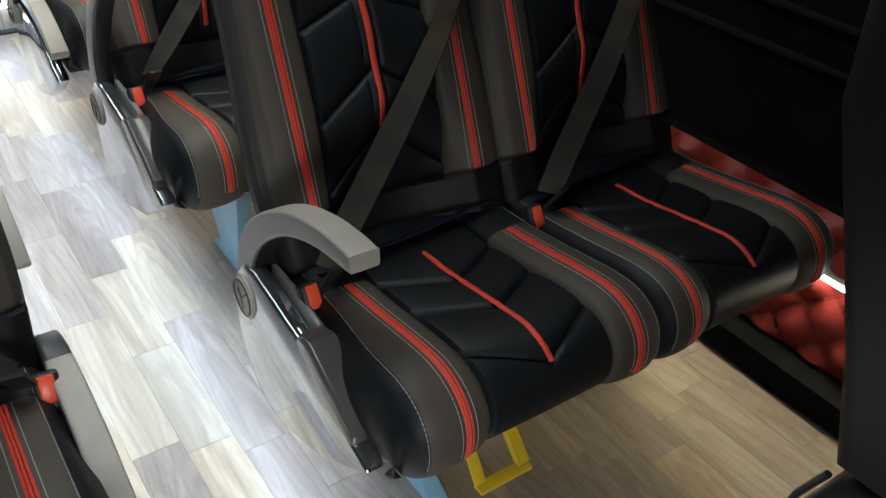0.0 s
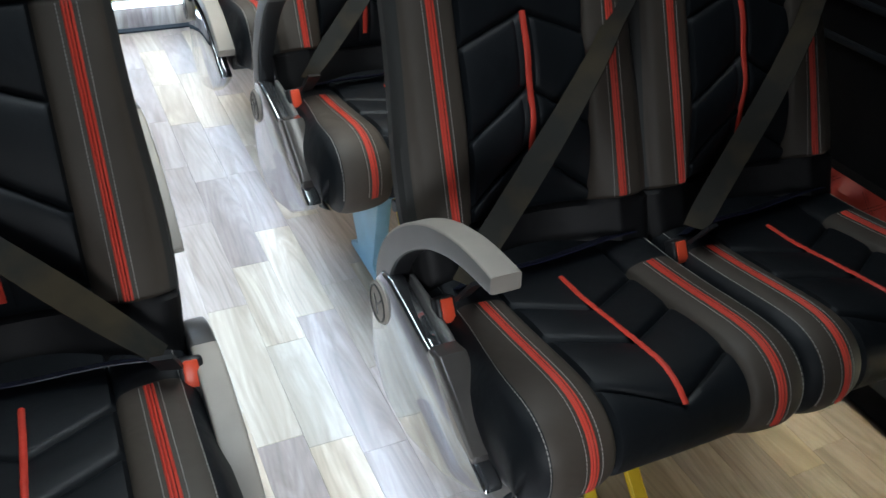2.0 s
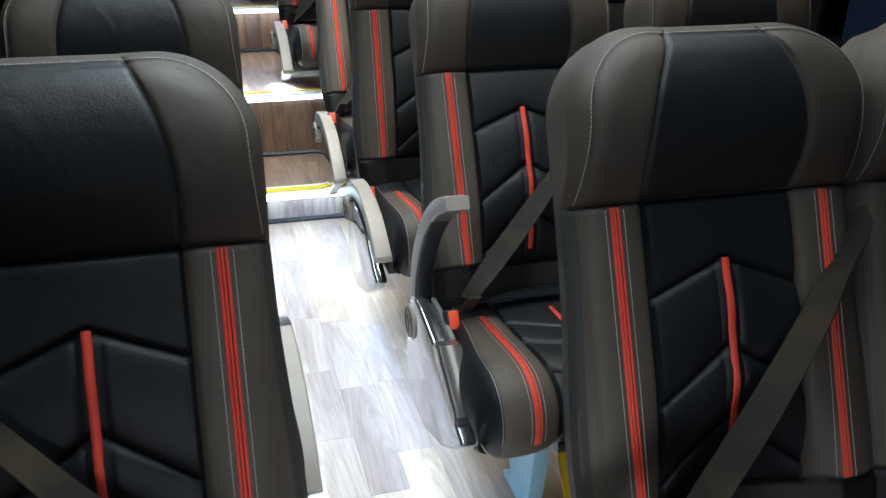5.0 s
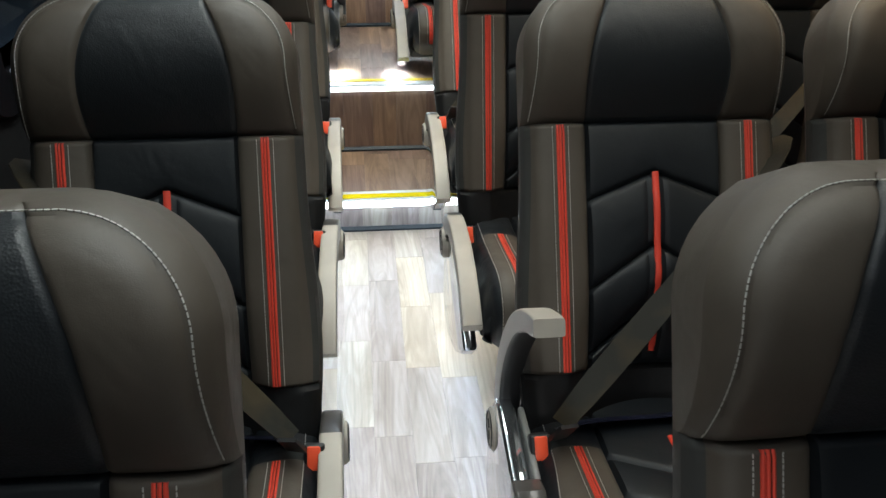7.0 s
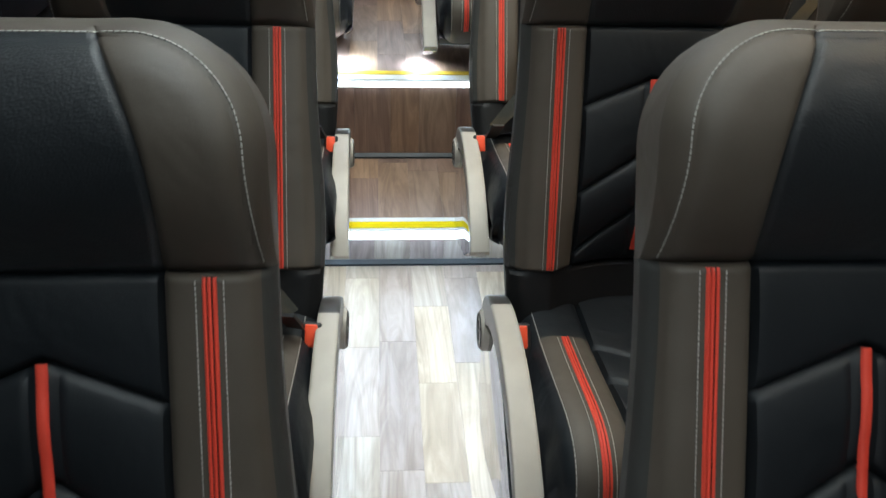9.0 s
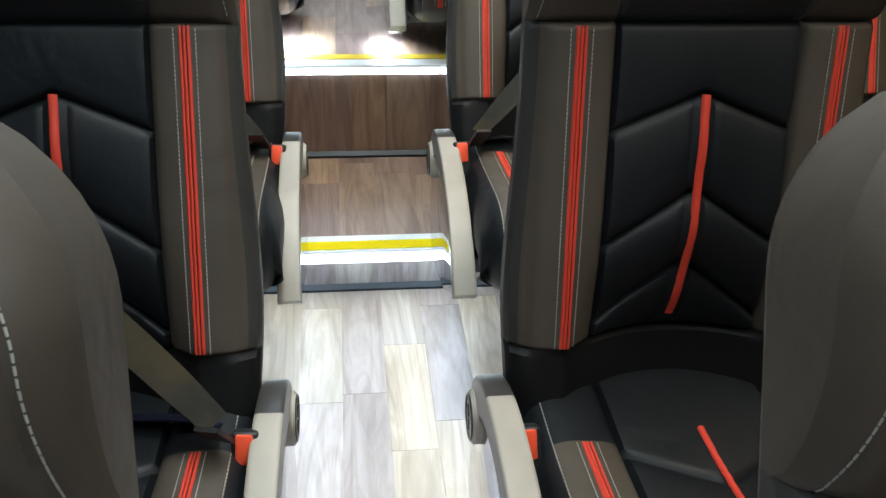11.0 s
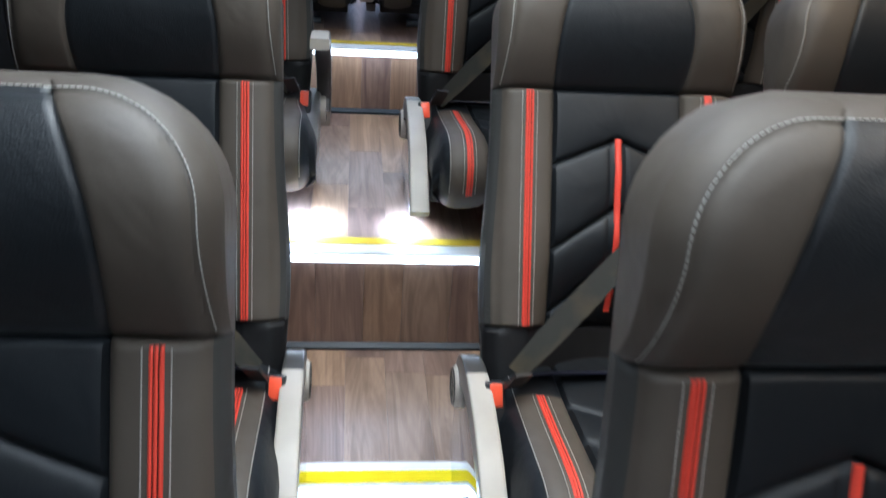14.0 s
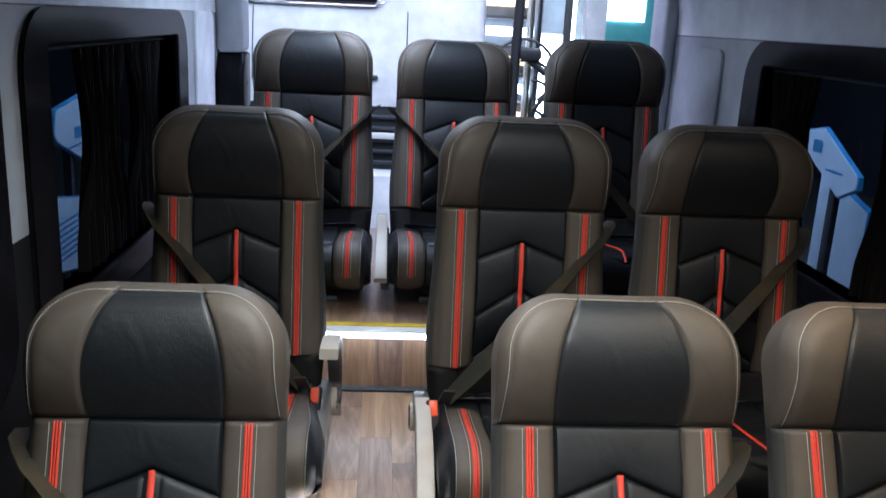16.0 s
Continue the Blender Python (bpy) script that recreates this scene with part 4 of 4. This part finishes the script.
def window(name, x, s, ya, yb, label):
    """A bonded window: black frame with rounded inner corners, divider, glass."""
    root = new(name)
    tagged(root, label, "window", kind="structure")
    out, inn = [], []
    for rows, r, g, top in ((out, 0.135, 0.125, 0.074), (inn, 0.022, 0.0, 0.0)):
        a, b, c, d = ya - g, yb + g, WZ0 - 0.6 * g, WZ1 + top
        for cy, cz, a0 in ((b - r, d - r, 0), (a + r, d - r, 90), (a + r, c + r, 180), (b - r, c + r, 270)):
            rows += [(cy + r * math.cos(radians(a0 + q)), cz + r * math.sin(radians(a0 + q))) for q in range(0, 91, 10)]
    n = len(out)
    rings = [(out, 0.0, 0.003), (out, -0.014, 0.001), (out, -0.018, -0.004), (inn, -0.018, 0.004), (inn, -0.014, 0.0), (inn, 0.055, 0.0)]
    mid_y, mid_z = (ya + yb) / 2, (WZ0 + WZ1) / 2
    verts = [(x + s * h, y + math.copysign(e, y - mid_y), z + math.copysign(e, z - mid_z)) for row, h, e in rings for y, z in row]
    faces = [(k * n + i, k * n + (i + 1) % n, (k + 1) * n + (i + 1) % n, (k + 1) * n + i) for k in range(5) for i in range(n)]
    part("window_frame", mesh("window_frame", verts, faces, M_FRAME, smooth=False), root, label="gloss black window surround")
    g = part("pane", box_mesh("pane", x + s * .050, x + s * .054, ya, yb, WZ0, WZ1, M_GLASS, 0.0), root, label="tinted window glass")
    g.visible_shadow = False
    return root


for k, (a, b) in enumerate(L_WIN):
    window(f"window_{k + 1}", WALL_L - 0.005, -1, a, b, "black-framed tinted side window")
for k, (a, b) in enumerate(R_WIN):
    window(f"window_{k + 4}", WALL_R + 0.005, 1, a, b, "black-framed tinted side window")


# ---------------------------------------------------------------- right-hand wall trim under the windows
def quilt_mesh(name, y0, y1, z0, z1, x):
    """Diamond-quilted padding facing -x."""
    ny, nz = 150, 30
    verts, faces = [], []
    for j in range(nz + 1):
        for i in range(ny + 1):
            y, z = y0 + (y1 - y0) * i / ny, z0 + (z1 - z0) * j / nz
            a, b = (y + z) / 0.118, (y - z) / 0.118
            h = (abs(math.sin(math.pi * a)) * abs(math.sin(math.pi * b))) ** 0.8 * min(1.0, (z1 - z) / 0.02, (z - z0) / 0.02)
            verts.append((x - 0.004 - 0.026 * h, y, z))
    w = ny + 1
    for j in range(nz):
        for i in range(ny):
            k = j * w + i
            faces.append((k, k + w, k + w + 1, k + 1))
    return mesh(name, verts, faces, M_QUILT)


def quilt_seams(name, y0, y1, z0, z1, x):
    verts, faces = [], []

    def thread(y, z, dy, dz):
        k = len(verts)
        for a, b in ((0, -1), (0, 1), (1, 1), (1, -1)):
            verts.append((x - 0.0105, y + dy * a - dz * b * 0.16, z + dz * a + dy * b * 0.16))
        faces.append((k, k + 1, k + 2, k + 3))

    step = 0.118
    n0 = int((y0 - z1) / step) - 1
    for c in range(n0, int((y1 + z1) / step) + 2):
        for sgn in (1, -1):
            for off in (-0.0045, 0.0045):
                z = z0
                while z < z1 - 0.004:
                    y = c * step + sgn * z + off
                    if y0 < y < y1:
                        thread(y, z, 0.0032 * sgn, 0.0032)
                    z += 0.0048
    return mesh(name, verts, faces, M_REDTHREAD, smooth=False)


for k, (a, b) in enumerate(((0.05, 1.30), (1.31, 2.95))):
    q = thing("quilted_panel", quilt_mesh("quilted_panel", a, b, 0.055, 0.385, WALL_R - 0.03), "red diamond-quilted vinyl panel on the side wall", "wall panel", "quilted panels")
    part("stitching", quilt_seams("stitching", a, b, 0.055, 0.385, WALL_R - 0.03), q, label="dark red double stitching")
thing("wall_duct", plate_mesh("wall_duct", [(-0.4, 0.0), (2.98, 0.0), (2.98, 0.065), (-0.4, 0.065)], 1.142, WALL_R - 0.001, M_WALL, 0.008), "black carpeted heater duct along the wall", "duct", kind="structure")
strip = thing("wall_led_strip", box_mesh("wall_led_strip", 1.186, 1.200, 0.05, 2.6, 0.265, 0.277, M_LEDW, 0.002, 1), "glowing white LED strip under the bench", "LED strip")
part("channel", box_mesh("channel", 1.184, 1.207, 0.04, 2.61, 0.278, 0.286, M_NOSE, 0.002, 1), strip)


for z in (0.614, 0.696):
    thing("side_trim", box_mesh("side_trim", 1.236, WALL_R - 0.001, -0.4, 2.98, z, z + 0.014, M_TRIM, 0.004), "thin black ridge along the side wall panel", "trim", kind="structure")
# padded backing of the quilted panels
slab("wall_ledge", WALL_R - 0.032, WALL_R - 0.001, -0.4, 2.98, 0.05, 0.385, M_WALL, "black backing of the quilted side panels", "wall")

# ---------------------------------------------------------------- by the entrance
front = thing("front_seat", plate_mesh("front_seat", [(0.245, 0.95), (0.235, 0.80), (0.12, 0.50), (0.085, 0.38), (0.07, 0.33), (-0.06, 0.33), (-0.08, 0.45), (0.08, 0.84), (0.12, 0.96), (0.19, 0.99)], 0.722, 1.19, M_SHELL, 0.03, 4), "black upholstered seat back by the entrance", "seat")
part("base_cover", plate_mesh("base_cover", [(0.11, 0.02), (0.10, 0.20), (0.06, 0.30), (-0.02, 0.34), (-0.12, 0.30), (-0.16, 0.02)], 0.74, 1.17, M_SHELL, 0.03, 4), front)
part("base_edge", tube_mesh("base_edge", [(0.735, 0.115, 0.012), (0.735, 0.112, 0.15), (0.735, 0.098, 0.24), (0.735, 0.07, 0.31)], 0.006, M_METAL, 8), front, label="grey metal edge")
part("foot", box_mesh("foot", 0.76, 1.15, -0.15, 0.10, 0.0, 0.03, M_METAL, 0.006), front)
def lever_mesh(name):
    """A loop of flat bar: a front grip and two arms that rise to the rear."""
    bm = bmesh.new()
    for p, q, wide in (((-0.056, 0.0, 0), (0.056, 0.0, 0), 0.024), ((-0.046, 0.006, 0.004), (-0.036, 0.120, 0.125), 0.022), ((0.046, 0.006, 0.004), (0.042, 0.120, 0.125), 0.022)):
        p, q = Vector(p), Vector(q)
        d = (q - p).normalized()
        up = Vector((0, -d.z, max(0.3, d.y) if abs(d.x) < 0.9 else 1)).normalized()
        side = d.cross(up).normalized()
        up = side.cross(d)
        got = bmesh.ops.create_cube(bm, size=1.0)["verts"]
        for v in got:
            c = v.co.copy()
            v.co = p.lerp(q, c.x + 0.5) + side * (c.y * wide) + up * (c.z * 0.009)
    bmesh.ops.bevel(bm, geom=bm.edges[:], offset=0.0025, segments=2, affect="EDGES", profile=0.5)
    return from_bm(name, bm, M_YELLOW)


for y in (0.470, 1.26):
    thing("yellow_lever", shape("yellow_lever", lambda: lever_mesh("yellow_lever")), "yellow painted flat metal lever under the bench", "lever", "yellow levers", m=pose(0.511, y, 0.042))


# ---------------------------------------------------------------- curtains, pillars
def curtain(name, x, s, y0, y1, z0, z1, folds, gather=0.4):
    """A hanging pleated curtain, gathered towards its middle."""
    nu, nv = folds * 10, 24
    verts, faces = [], []
    for j in range(nv + 1):
        q = j / nv
        z = z1 + (z0 - z1) * q
        tight = 1 - gather * math.sin(math.pi * min(1, q * 1.1)) ** 2
        for i in range(nu + 1):
            p = i / nu
            y = (y0 + y1) / 2 + (p - .5) * (y1 - y0) * tight + 0.006 * math.sin(7 * q + 3 * p)
            d = 0.016 * math.sin(2 * math.pi * folds * p + 0.8 * math.sin(5 * q)) + 0.005 * math.sin(17 * p + 4 * q)
            verts.append((x + s * (0.024 - d), y, z))
    w = nu + 1
    for j in range(nv):
        for i in range(nu):
            k = j * w + i
            faces.append((k, k + 1, k + 1 + w, k + w))
    return thing(name, mesh(name, verts, faces, M_CURTAIN), "dark pleated curtain hanging beside the window", "curtain", "curtains")


curtain("curtain", WALL_L, -1, 3.90, 4.29, 0.87, 1.405, 9, 0.30)
curtain("curtain", WALL_L, -1, 4.31, 4.66, 0.87, 1.405, 8, 0.35)
curtain("curtain", WALL_R, 1, 4.25, 4.56, 0.87, 1.405, 9, 0.3)
curtain("curtain", WALL_R, 1, 3.64, 3.92, 0.87, 1.405, 9, 0.3)
for x, s in ((WALL_L, -1), (WALL_R, 1)):
    thing("curtain_rail", tube_mesh("curtain_rail", [(x + s * 0.024, 3.73 if s < 0 else 3.63, 1.409), (x + s * 0.024, 4.78 if s < 0 else 4.57, 1.409)], 0.0035, M_DARK, 8), "thin dark curtain rail over the window", "rail", "curtain rails")


def rounded_panel(name, x, s, ya, yb, za, zb, m, label):
    o, r = [], 0.045
    for cy, cz, a0 in ((yb - r, zb - r, 0), (ya + r, zb - r, 90), (ya + r, za + r, 180), (yb - r, za + r, 270)):
        o += [(cy + r * math.cos(radians(a0 + t)), cz + r * math.sin(radians(a0 + t))) for t in (0, 22, 45, 67, 90)]
    return thing(name, plate_mesh(name, o, x - 0.012 if s > 0 else x - 0.002, x + 0.002 if s > 0 else x + 0.012, m, 0.006), label, "trim", kind="structure")


rounded_panel("pillar_panel_left", WALL_L, -1, 5.08, 5.40, 0.98, 1.50, M_LINER, "pale padded pillar trim panel")
rounded_panel("pillar_panel_right", WALL_R, 1, 4.93, 5.20, 0.98, 1.46, M_PILLAR, "pale padded pillar trim panel")
thing("rear_pillar_left", plate_mesh("rear_pillar_left", [(5.48, -0.05), (REAR + .05, -0.05), (REAR + .05, 1.34), (5.52, 1.34), (5.46, 1.25)], WALL_L, -0.545, M_FRAME, 0.02, 3), "black rear corner pillar", "pillar", kind="structure")
thing("rear_pillar_left_upper", plate_mesh("rear_pillar_left_upper", [(5.50, 1.343), (REAR + .05, 1.343), (REAR + .05, CEIL), (5.46, CEIL), (5.47, 1.6)], WALL_L, -0.55, M_PILLAR, 0.02, 3), "grey upper rear corner pillar", "pillar", kind="structure")
thing("rear_pillar_right", plate_mesh("rear_pillar_right", [(5.50, -0.05), (REAR + .05, -0.05), (REAR + .05, CEIL), (5.46, CEIL), (5.48, 1.2)], 1.19, WALL_R, M_PILLAR, 0.02, 3), "grey rear corner pillar", "pillar", kind="structure")

# ---------------------------------------------------------------- the hall outside
HZ = -0.62
slab("ground", -14, 14, -8, 22, HZ - 0.1, HZ, M_HALLFLOOR, "pale grey exhibition hall floor", "ground")
for nm, b in (("hall_wall_rear", (-14, 14, 16.0, 16.2)), ("hall_wall_left", (-7.2, -7.0, -8, 16)), ("hall_wall_right", (7.0, 7.2, -8, 16)), ("hall_wall_front", (-14, 14, -8.2, -8.0))):
    slab(nm, *b, HZ, 6.0, M_HALL, "dark exhibition hall wall", "wall")

# the pale vehicle parked behind
van = new("parked_van")
van.matrix_basis = pose(-0.35, 7.5, 0)
tagged(van, "white van parked behind the open rear doors", "van")
prof_v = [(0.0, 0.95), (-0.02, 1.10), (0.0, 1.30), (0.05, 1.55), (0.13, 1.95), (0.30, 2.35), (0.6, 2.45), (2.0, 2.45), (2.0, 0.95)]
part("body", plate_mesh("body", prof_v, -0.95, 1.03, M_WHITE, 0.05, 4), van)
part("bumper", plate_mesh("bumper", [(-0.06, 0.10), (-0.08, 0.30), (-0.06, 0.50), (0.02, 0.53), (2.0, 0.53), (2.0, 0.10)], -0.95, 1.03, M_WHITE, 0.03, 3), van)
g = part("grille", box_mesh("grille", -0.9, 0.98, 0.02, 0.30, 0.532, 0.948, M_SHELL, 0.01), van)
for k in range(5):
    part("grille_bar", shape("gbar", lambda: box_mesh("grille_bar", -0.85, 0.93, -0.012, 0.03, -0.012, 0.012, M_METAL, 0.005)), g, pose(0, 0, 0.58 + 0.075 * k))
part("number_strip", box_mesh("number_strip", 0.25, 0.62, -0.03, -0.01, 0.74, 0.78, M_NOSE, 0.004), van)
w = part("window", plate_mesh("window", [(0.045, 1.60), (0.115, 1.95), (0.09, 1.95), (0.02, 1.60)], -0.60, 0.32, M_FRAME, 0.006), van)
part("trim", tube_mesh("trim", [(-0.63, 0.03, 1.575), (-0.2, 0.03, 1.572), (0.30, 0.03, 1.575), (0.36, 0.035, 1.60), (0.37, 0.05, 1.70), (0.37, 0.09, 1.95)], 0.008, M_CHROME, 8), w)
for x in (-0.46, 0.52):
    part("panel_seam", tube_mesh("panel_seam", [(x, -0.020, 1.09), (x, -0.0005, 1.30), (x, 0.0495, 1.55)], 0.004, M_METAL, 6), van)
part("handle_strip", box_mesh("handle_strip", 0.08, 0.34, -0.045, -0.012, 1.12, 1.15, M_METAL, 0.006), van)
for x in (-0.8, 0.88):
    part("wheel", disc_mesh("wheel", 0.33, x - 0.1, x + 0.1, M_SHELL), van, pose(0, 0.8, HZ + 0.33))
part("under_frame", box_mesh("under_frame", -0.8, 0.88, 0.3, 1.9, HZ + 0.3, 0.12, M_SHELL, 0.01), van)


def booth(x0, x1, y, z0, z1, m, label, border=M_WHITE):
    b = new("display_booth")
    b.matrix_basis = pose((x0 + x1) / 2, y, HZ)
    tagged(b, label, "booth", "display booths")
    w = (x1 - x0) / 2
    part("panel", box_mesh("panel", -w, w, 0, 0.05, z0 - HZ, z1 - HZ, m, 0.004), b)
    for s in (-1, 1):
        part("post", box_mesh("post", s * w - 0.03, s * w + 0.03, -0.02, 0.08, 0, z1 - HZ + 0.1, border, 0.006), b)
    part("top_rail", box_mesh("top_rail", -w, w, -0.01, 0.07, z1 - HZ, z1 - HZ + 0.06, border, 0.006), b)
    return b


M_TEAL = plastic("teal_panel", (0.10, 0.36, 0.36), 0.5)
M_WARMBOX = glow("warm_hall_light", (1.0, 0.72, 0.42), 2.2)
booth(1.62, 2.15, 8.6, 1.0, 2.4, M_TEAL, "teal display booth panel with a white sheet")
# no lamp itself: the sheet's brightness is put in as emission
thing("notice_sheet", box_mesh("notice_sheet", 1.72, 2.02, 8.585, 8.597, 1.58, 1.80, M_LIGHTBOX, 0.0), "white sheet on the teal booth, made to glow", "notice")
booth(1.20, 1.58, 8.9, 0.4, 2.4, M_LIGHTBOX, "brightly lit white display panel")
booth(1.20, 1.46, 8.75, 1.45, 1.72, M_SIGN, "pale notice board on slim posts", M_SHELL)
thing("white_column", box_mesh("white_column", 1.50, 1.66, 8.3, 8.45, HZ, 2.8, M_WHITE, 0.02), "white square column in the hall", "column")
shelf = new("lit_shelving")
shelf.matrix_basis = pose(1.0, 10.5, HZ)
tagged(shelf, "metal shelving with warm lit strips", "shelving")
part("frame", box_mesh("frame", -0.75, 0.65, 0.2, 0.3, 0, 3.6, M_METAL, 0.01), shelf)
for k in range(9):
    part("lit_strip", box_mesh("lit_strip", -0.7, 0.6, 0.0, 0.19, 0.9 + 0.28 * k, 0.98 + 0.28 * k, M_WARMBOX if k % 2 else M_LIGHTBOX, 0.004), shelf)
    part("board", box_mesh("board", -0.72, 0.62, 0.0, 0.195, 1.06 + 0.28 * k, 1.09 + 0.28 * k, M_SHELL, 0.003), shelf)
rig = new("camera_stand")
rig.matrix_basis = pose(0.80, 7.0, HZ)
tagged(rig, "black equipment stand with looped cables", "stand")
part("pole", tube_mesh("pole", [(0.0, 0, 0.0), (0.0, 0, 2.0), (0.03, 0, 2.9)], 0.03, M_SHELL), rig)
part("head", box_mesh("head", 0.02, 0.15, -0.05, 0.05, 1.93, 2.00, M_SHELL, 0.015), rig)
part("arm", tube_mesh("arm", [(0.02, 0, 1.98), (0.18, 0, 1.86), (0.36, 0, 1.90)], 0.022, M_SHELL), rig)
for k in range(4):
    c = [(0.05 + 0.10 * k * 0.4 + 0.19 * math.sin(a) * (1 - 0.12 * k), 0.02 * k, 1.86 - 0.12 * k + 0.19 * math.cos(a)) for a in [0.25 * i - 0.9 + 0.4 * k for i in range(15)]]
    part("cable", tube_mesh("cable", c, 0.010, M_SHELL, 6), rig)
part("cable", tube_mesh("cable", [(0.25, 0, 1.80), (0.12, 0, 1.62), (0.20, 0.02, 1.42), (0.34, 0.0, 1.30), (0.30, 0.0, 1.05)], 0.014, M_SHELL, 6), rig)
part("clamp", box_mesh("clamp", 0.14, 0.24, -0.04, 0.04, 1.36, 1.44, M_YELLOW, 0.01), rig)
for s in (-1, 0, 1):
    part("foot", tube_mesh("foot", [(0, 0, 0.35), (0.35 * math.sin(s * 2.1), 0.35 * math.cos(s * 2.1), 0.015)], 0.014, M_SHELL, 8), rig)
thing("metal_post", tube_mesh("metal_post", [(1.13, 8.2, HZ), (1.13, 8.2, 3.0)], 0.03, M_CHROME), "slim bright metal post in the hall", "post")


def sign(name, outline, x, s, label, bars):
    """A flat board in the y-z plane on a slim stand, printed with plain bars."""
    cy = sum(p[0] for p in outline) / len(outline)
    root = new(name)
    root.matrix_basis = pose(x, cy, HZ)
    tagged(root, label, "sign", "display signs")
    rel = [(y - cy, z - HZ) for y, z in outline]
    zc = sum(p[1] for p in rel) / len(rel)
    part("board", plate_mesh("board", rel, -0.012, 0.012, M_BLUE, 0.002), root, label="blue board")
    inner = [(y * 0.96, zc + (z - zc) * 0.96) for y, z in rel]
    part("print", plate_mesh("print", inner, 0.0125 * -s if s > 0 else 0.0125, 0.016 * -s if s > 0 else 0.016, M_SIGN, 0.0), root, label="pale printed face")
    for ya, yb, za, zb in bars:
        part("printed_bar", box_mesh("printed_bar", -s * 0.0165, -s * 0.0185, ya - cy, yb - cy, za - HZ, zb - HZ, M_BLUE, 0.0), root)
    part("stand", box_mesh("stand", s * 0.015, s * 0.045, -0.03, 0.03, 0, zc, M_SHELL, 0.004), root)
    return root


hexa = [(5.922, 0.905), (5.956, 1.018), (6.328, 1.062), (6.499, 0.947), (6.464, 0.737), (6.353, 0.71), (5.951, 0.869)]
sign("hexagon_sign", hexa, -1.5, -1, "pale hexagonal sign with blue print", [(6.32, 6.42, 0.925, 0.985), (6.18, 6.44, 0.855, 0.910), (6.08, 6.38, 0.815, 0.826)])
lines = [(5.86, 6.30, 0.28 + 0.03 * k, 0.292 + 0.03 * k) for k in range(7)]
sign("striped_sign", [(5.84, 0.63), (6.42, 0.52), (6.33, 0.16), (5.77, 0.26)], -1.52, -1, "pale sign with thin blue lines", lines)
slant = [(6.067, 1.075), (5.915, 1.103), (5.545, 0.918), (5.54, 0.859), (5.697, 0.79), (6.051, 0.957)]
sign("slanted_sign", slant, 2.2, 1, "pale slanted sign with blue print", [(5.90, 5.99, 0.975, 1.035), (5.68, 5.84, 0.90, 0.912)])
sign("wall_board", [(5.75, 0.72), (6.25, 0.86), (6.25, 0.2), (5.75, 0.2)], 2.4, 1, "pale lilac display board", [])

# ---------------------------------------------------------------- boards of the floor and steps
random.seed(11)
planks(floor, -0.625, 1.14, -0.35, Y1 - .004, 0.0, M_LITFLOOR)
planks(step1, -0.448, 0.70, Y1 + 0.012, F2 - .004, P1, M_TREAD)
planks(step2, -0.448, 0.88, Y2 + 0.012, Y3 - .004, P2, M_TREAD)
planks(step3, -0.448, 0.88, Y3 + 0.012, Y3 + 0.7, P3, M_TREAD)
for y, z0, z1, st in ((Y1, 0, P1 - 0.002, step1), (F2, P1, P2 - 0.013, step2), (Y3, P2, P3 - 0.002, step3)):
    upright_planks(st, -0.45, 0.62, z0, z1, y, M_LITRISER if st is step1 else M_RISER)
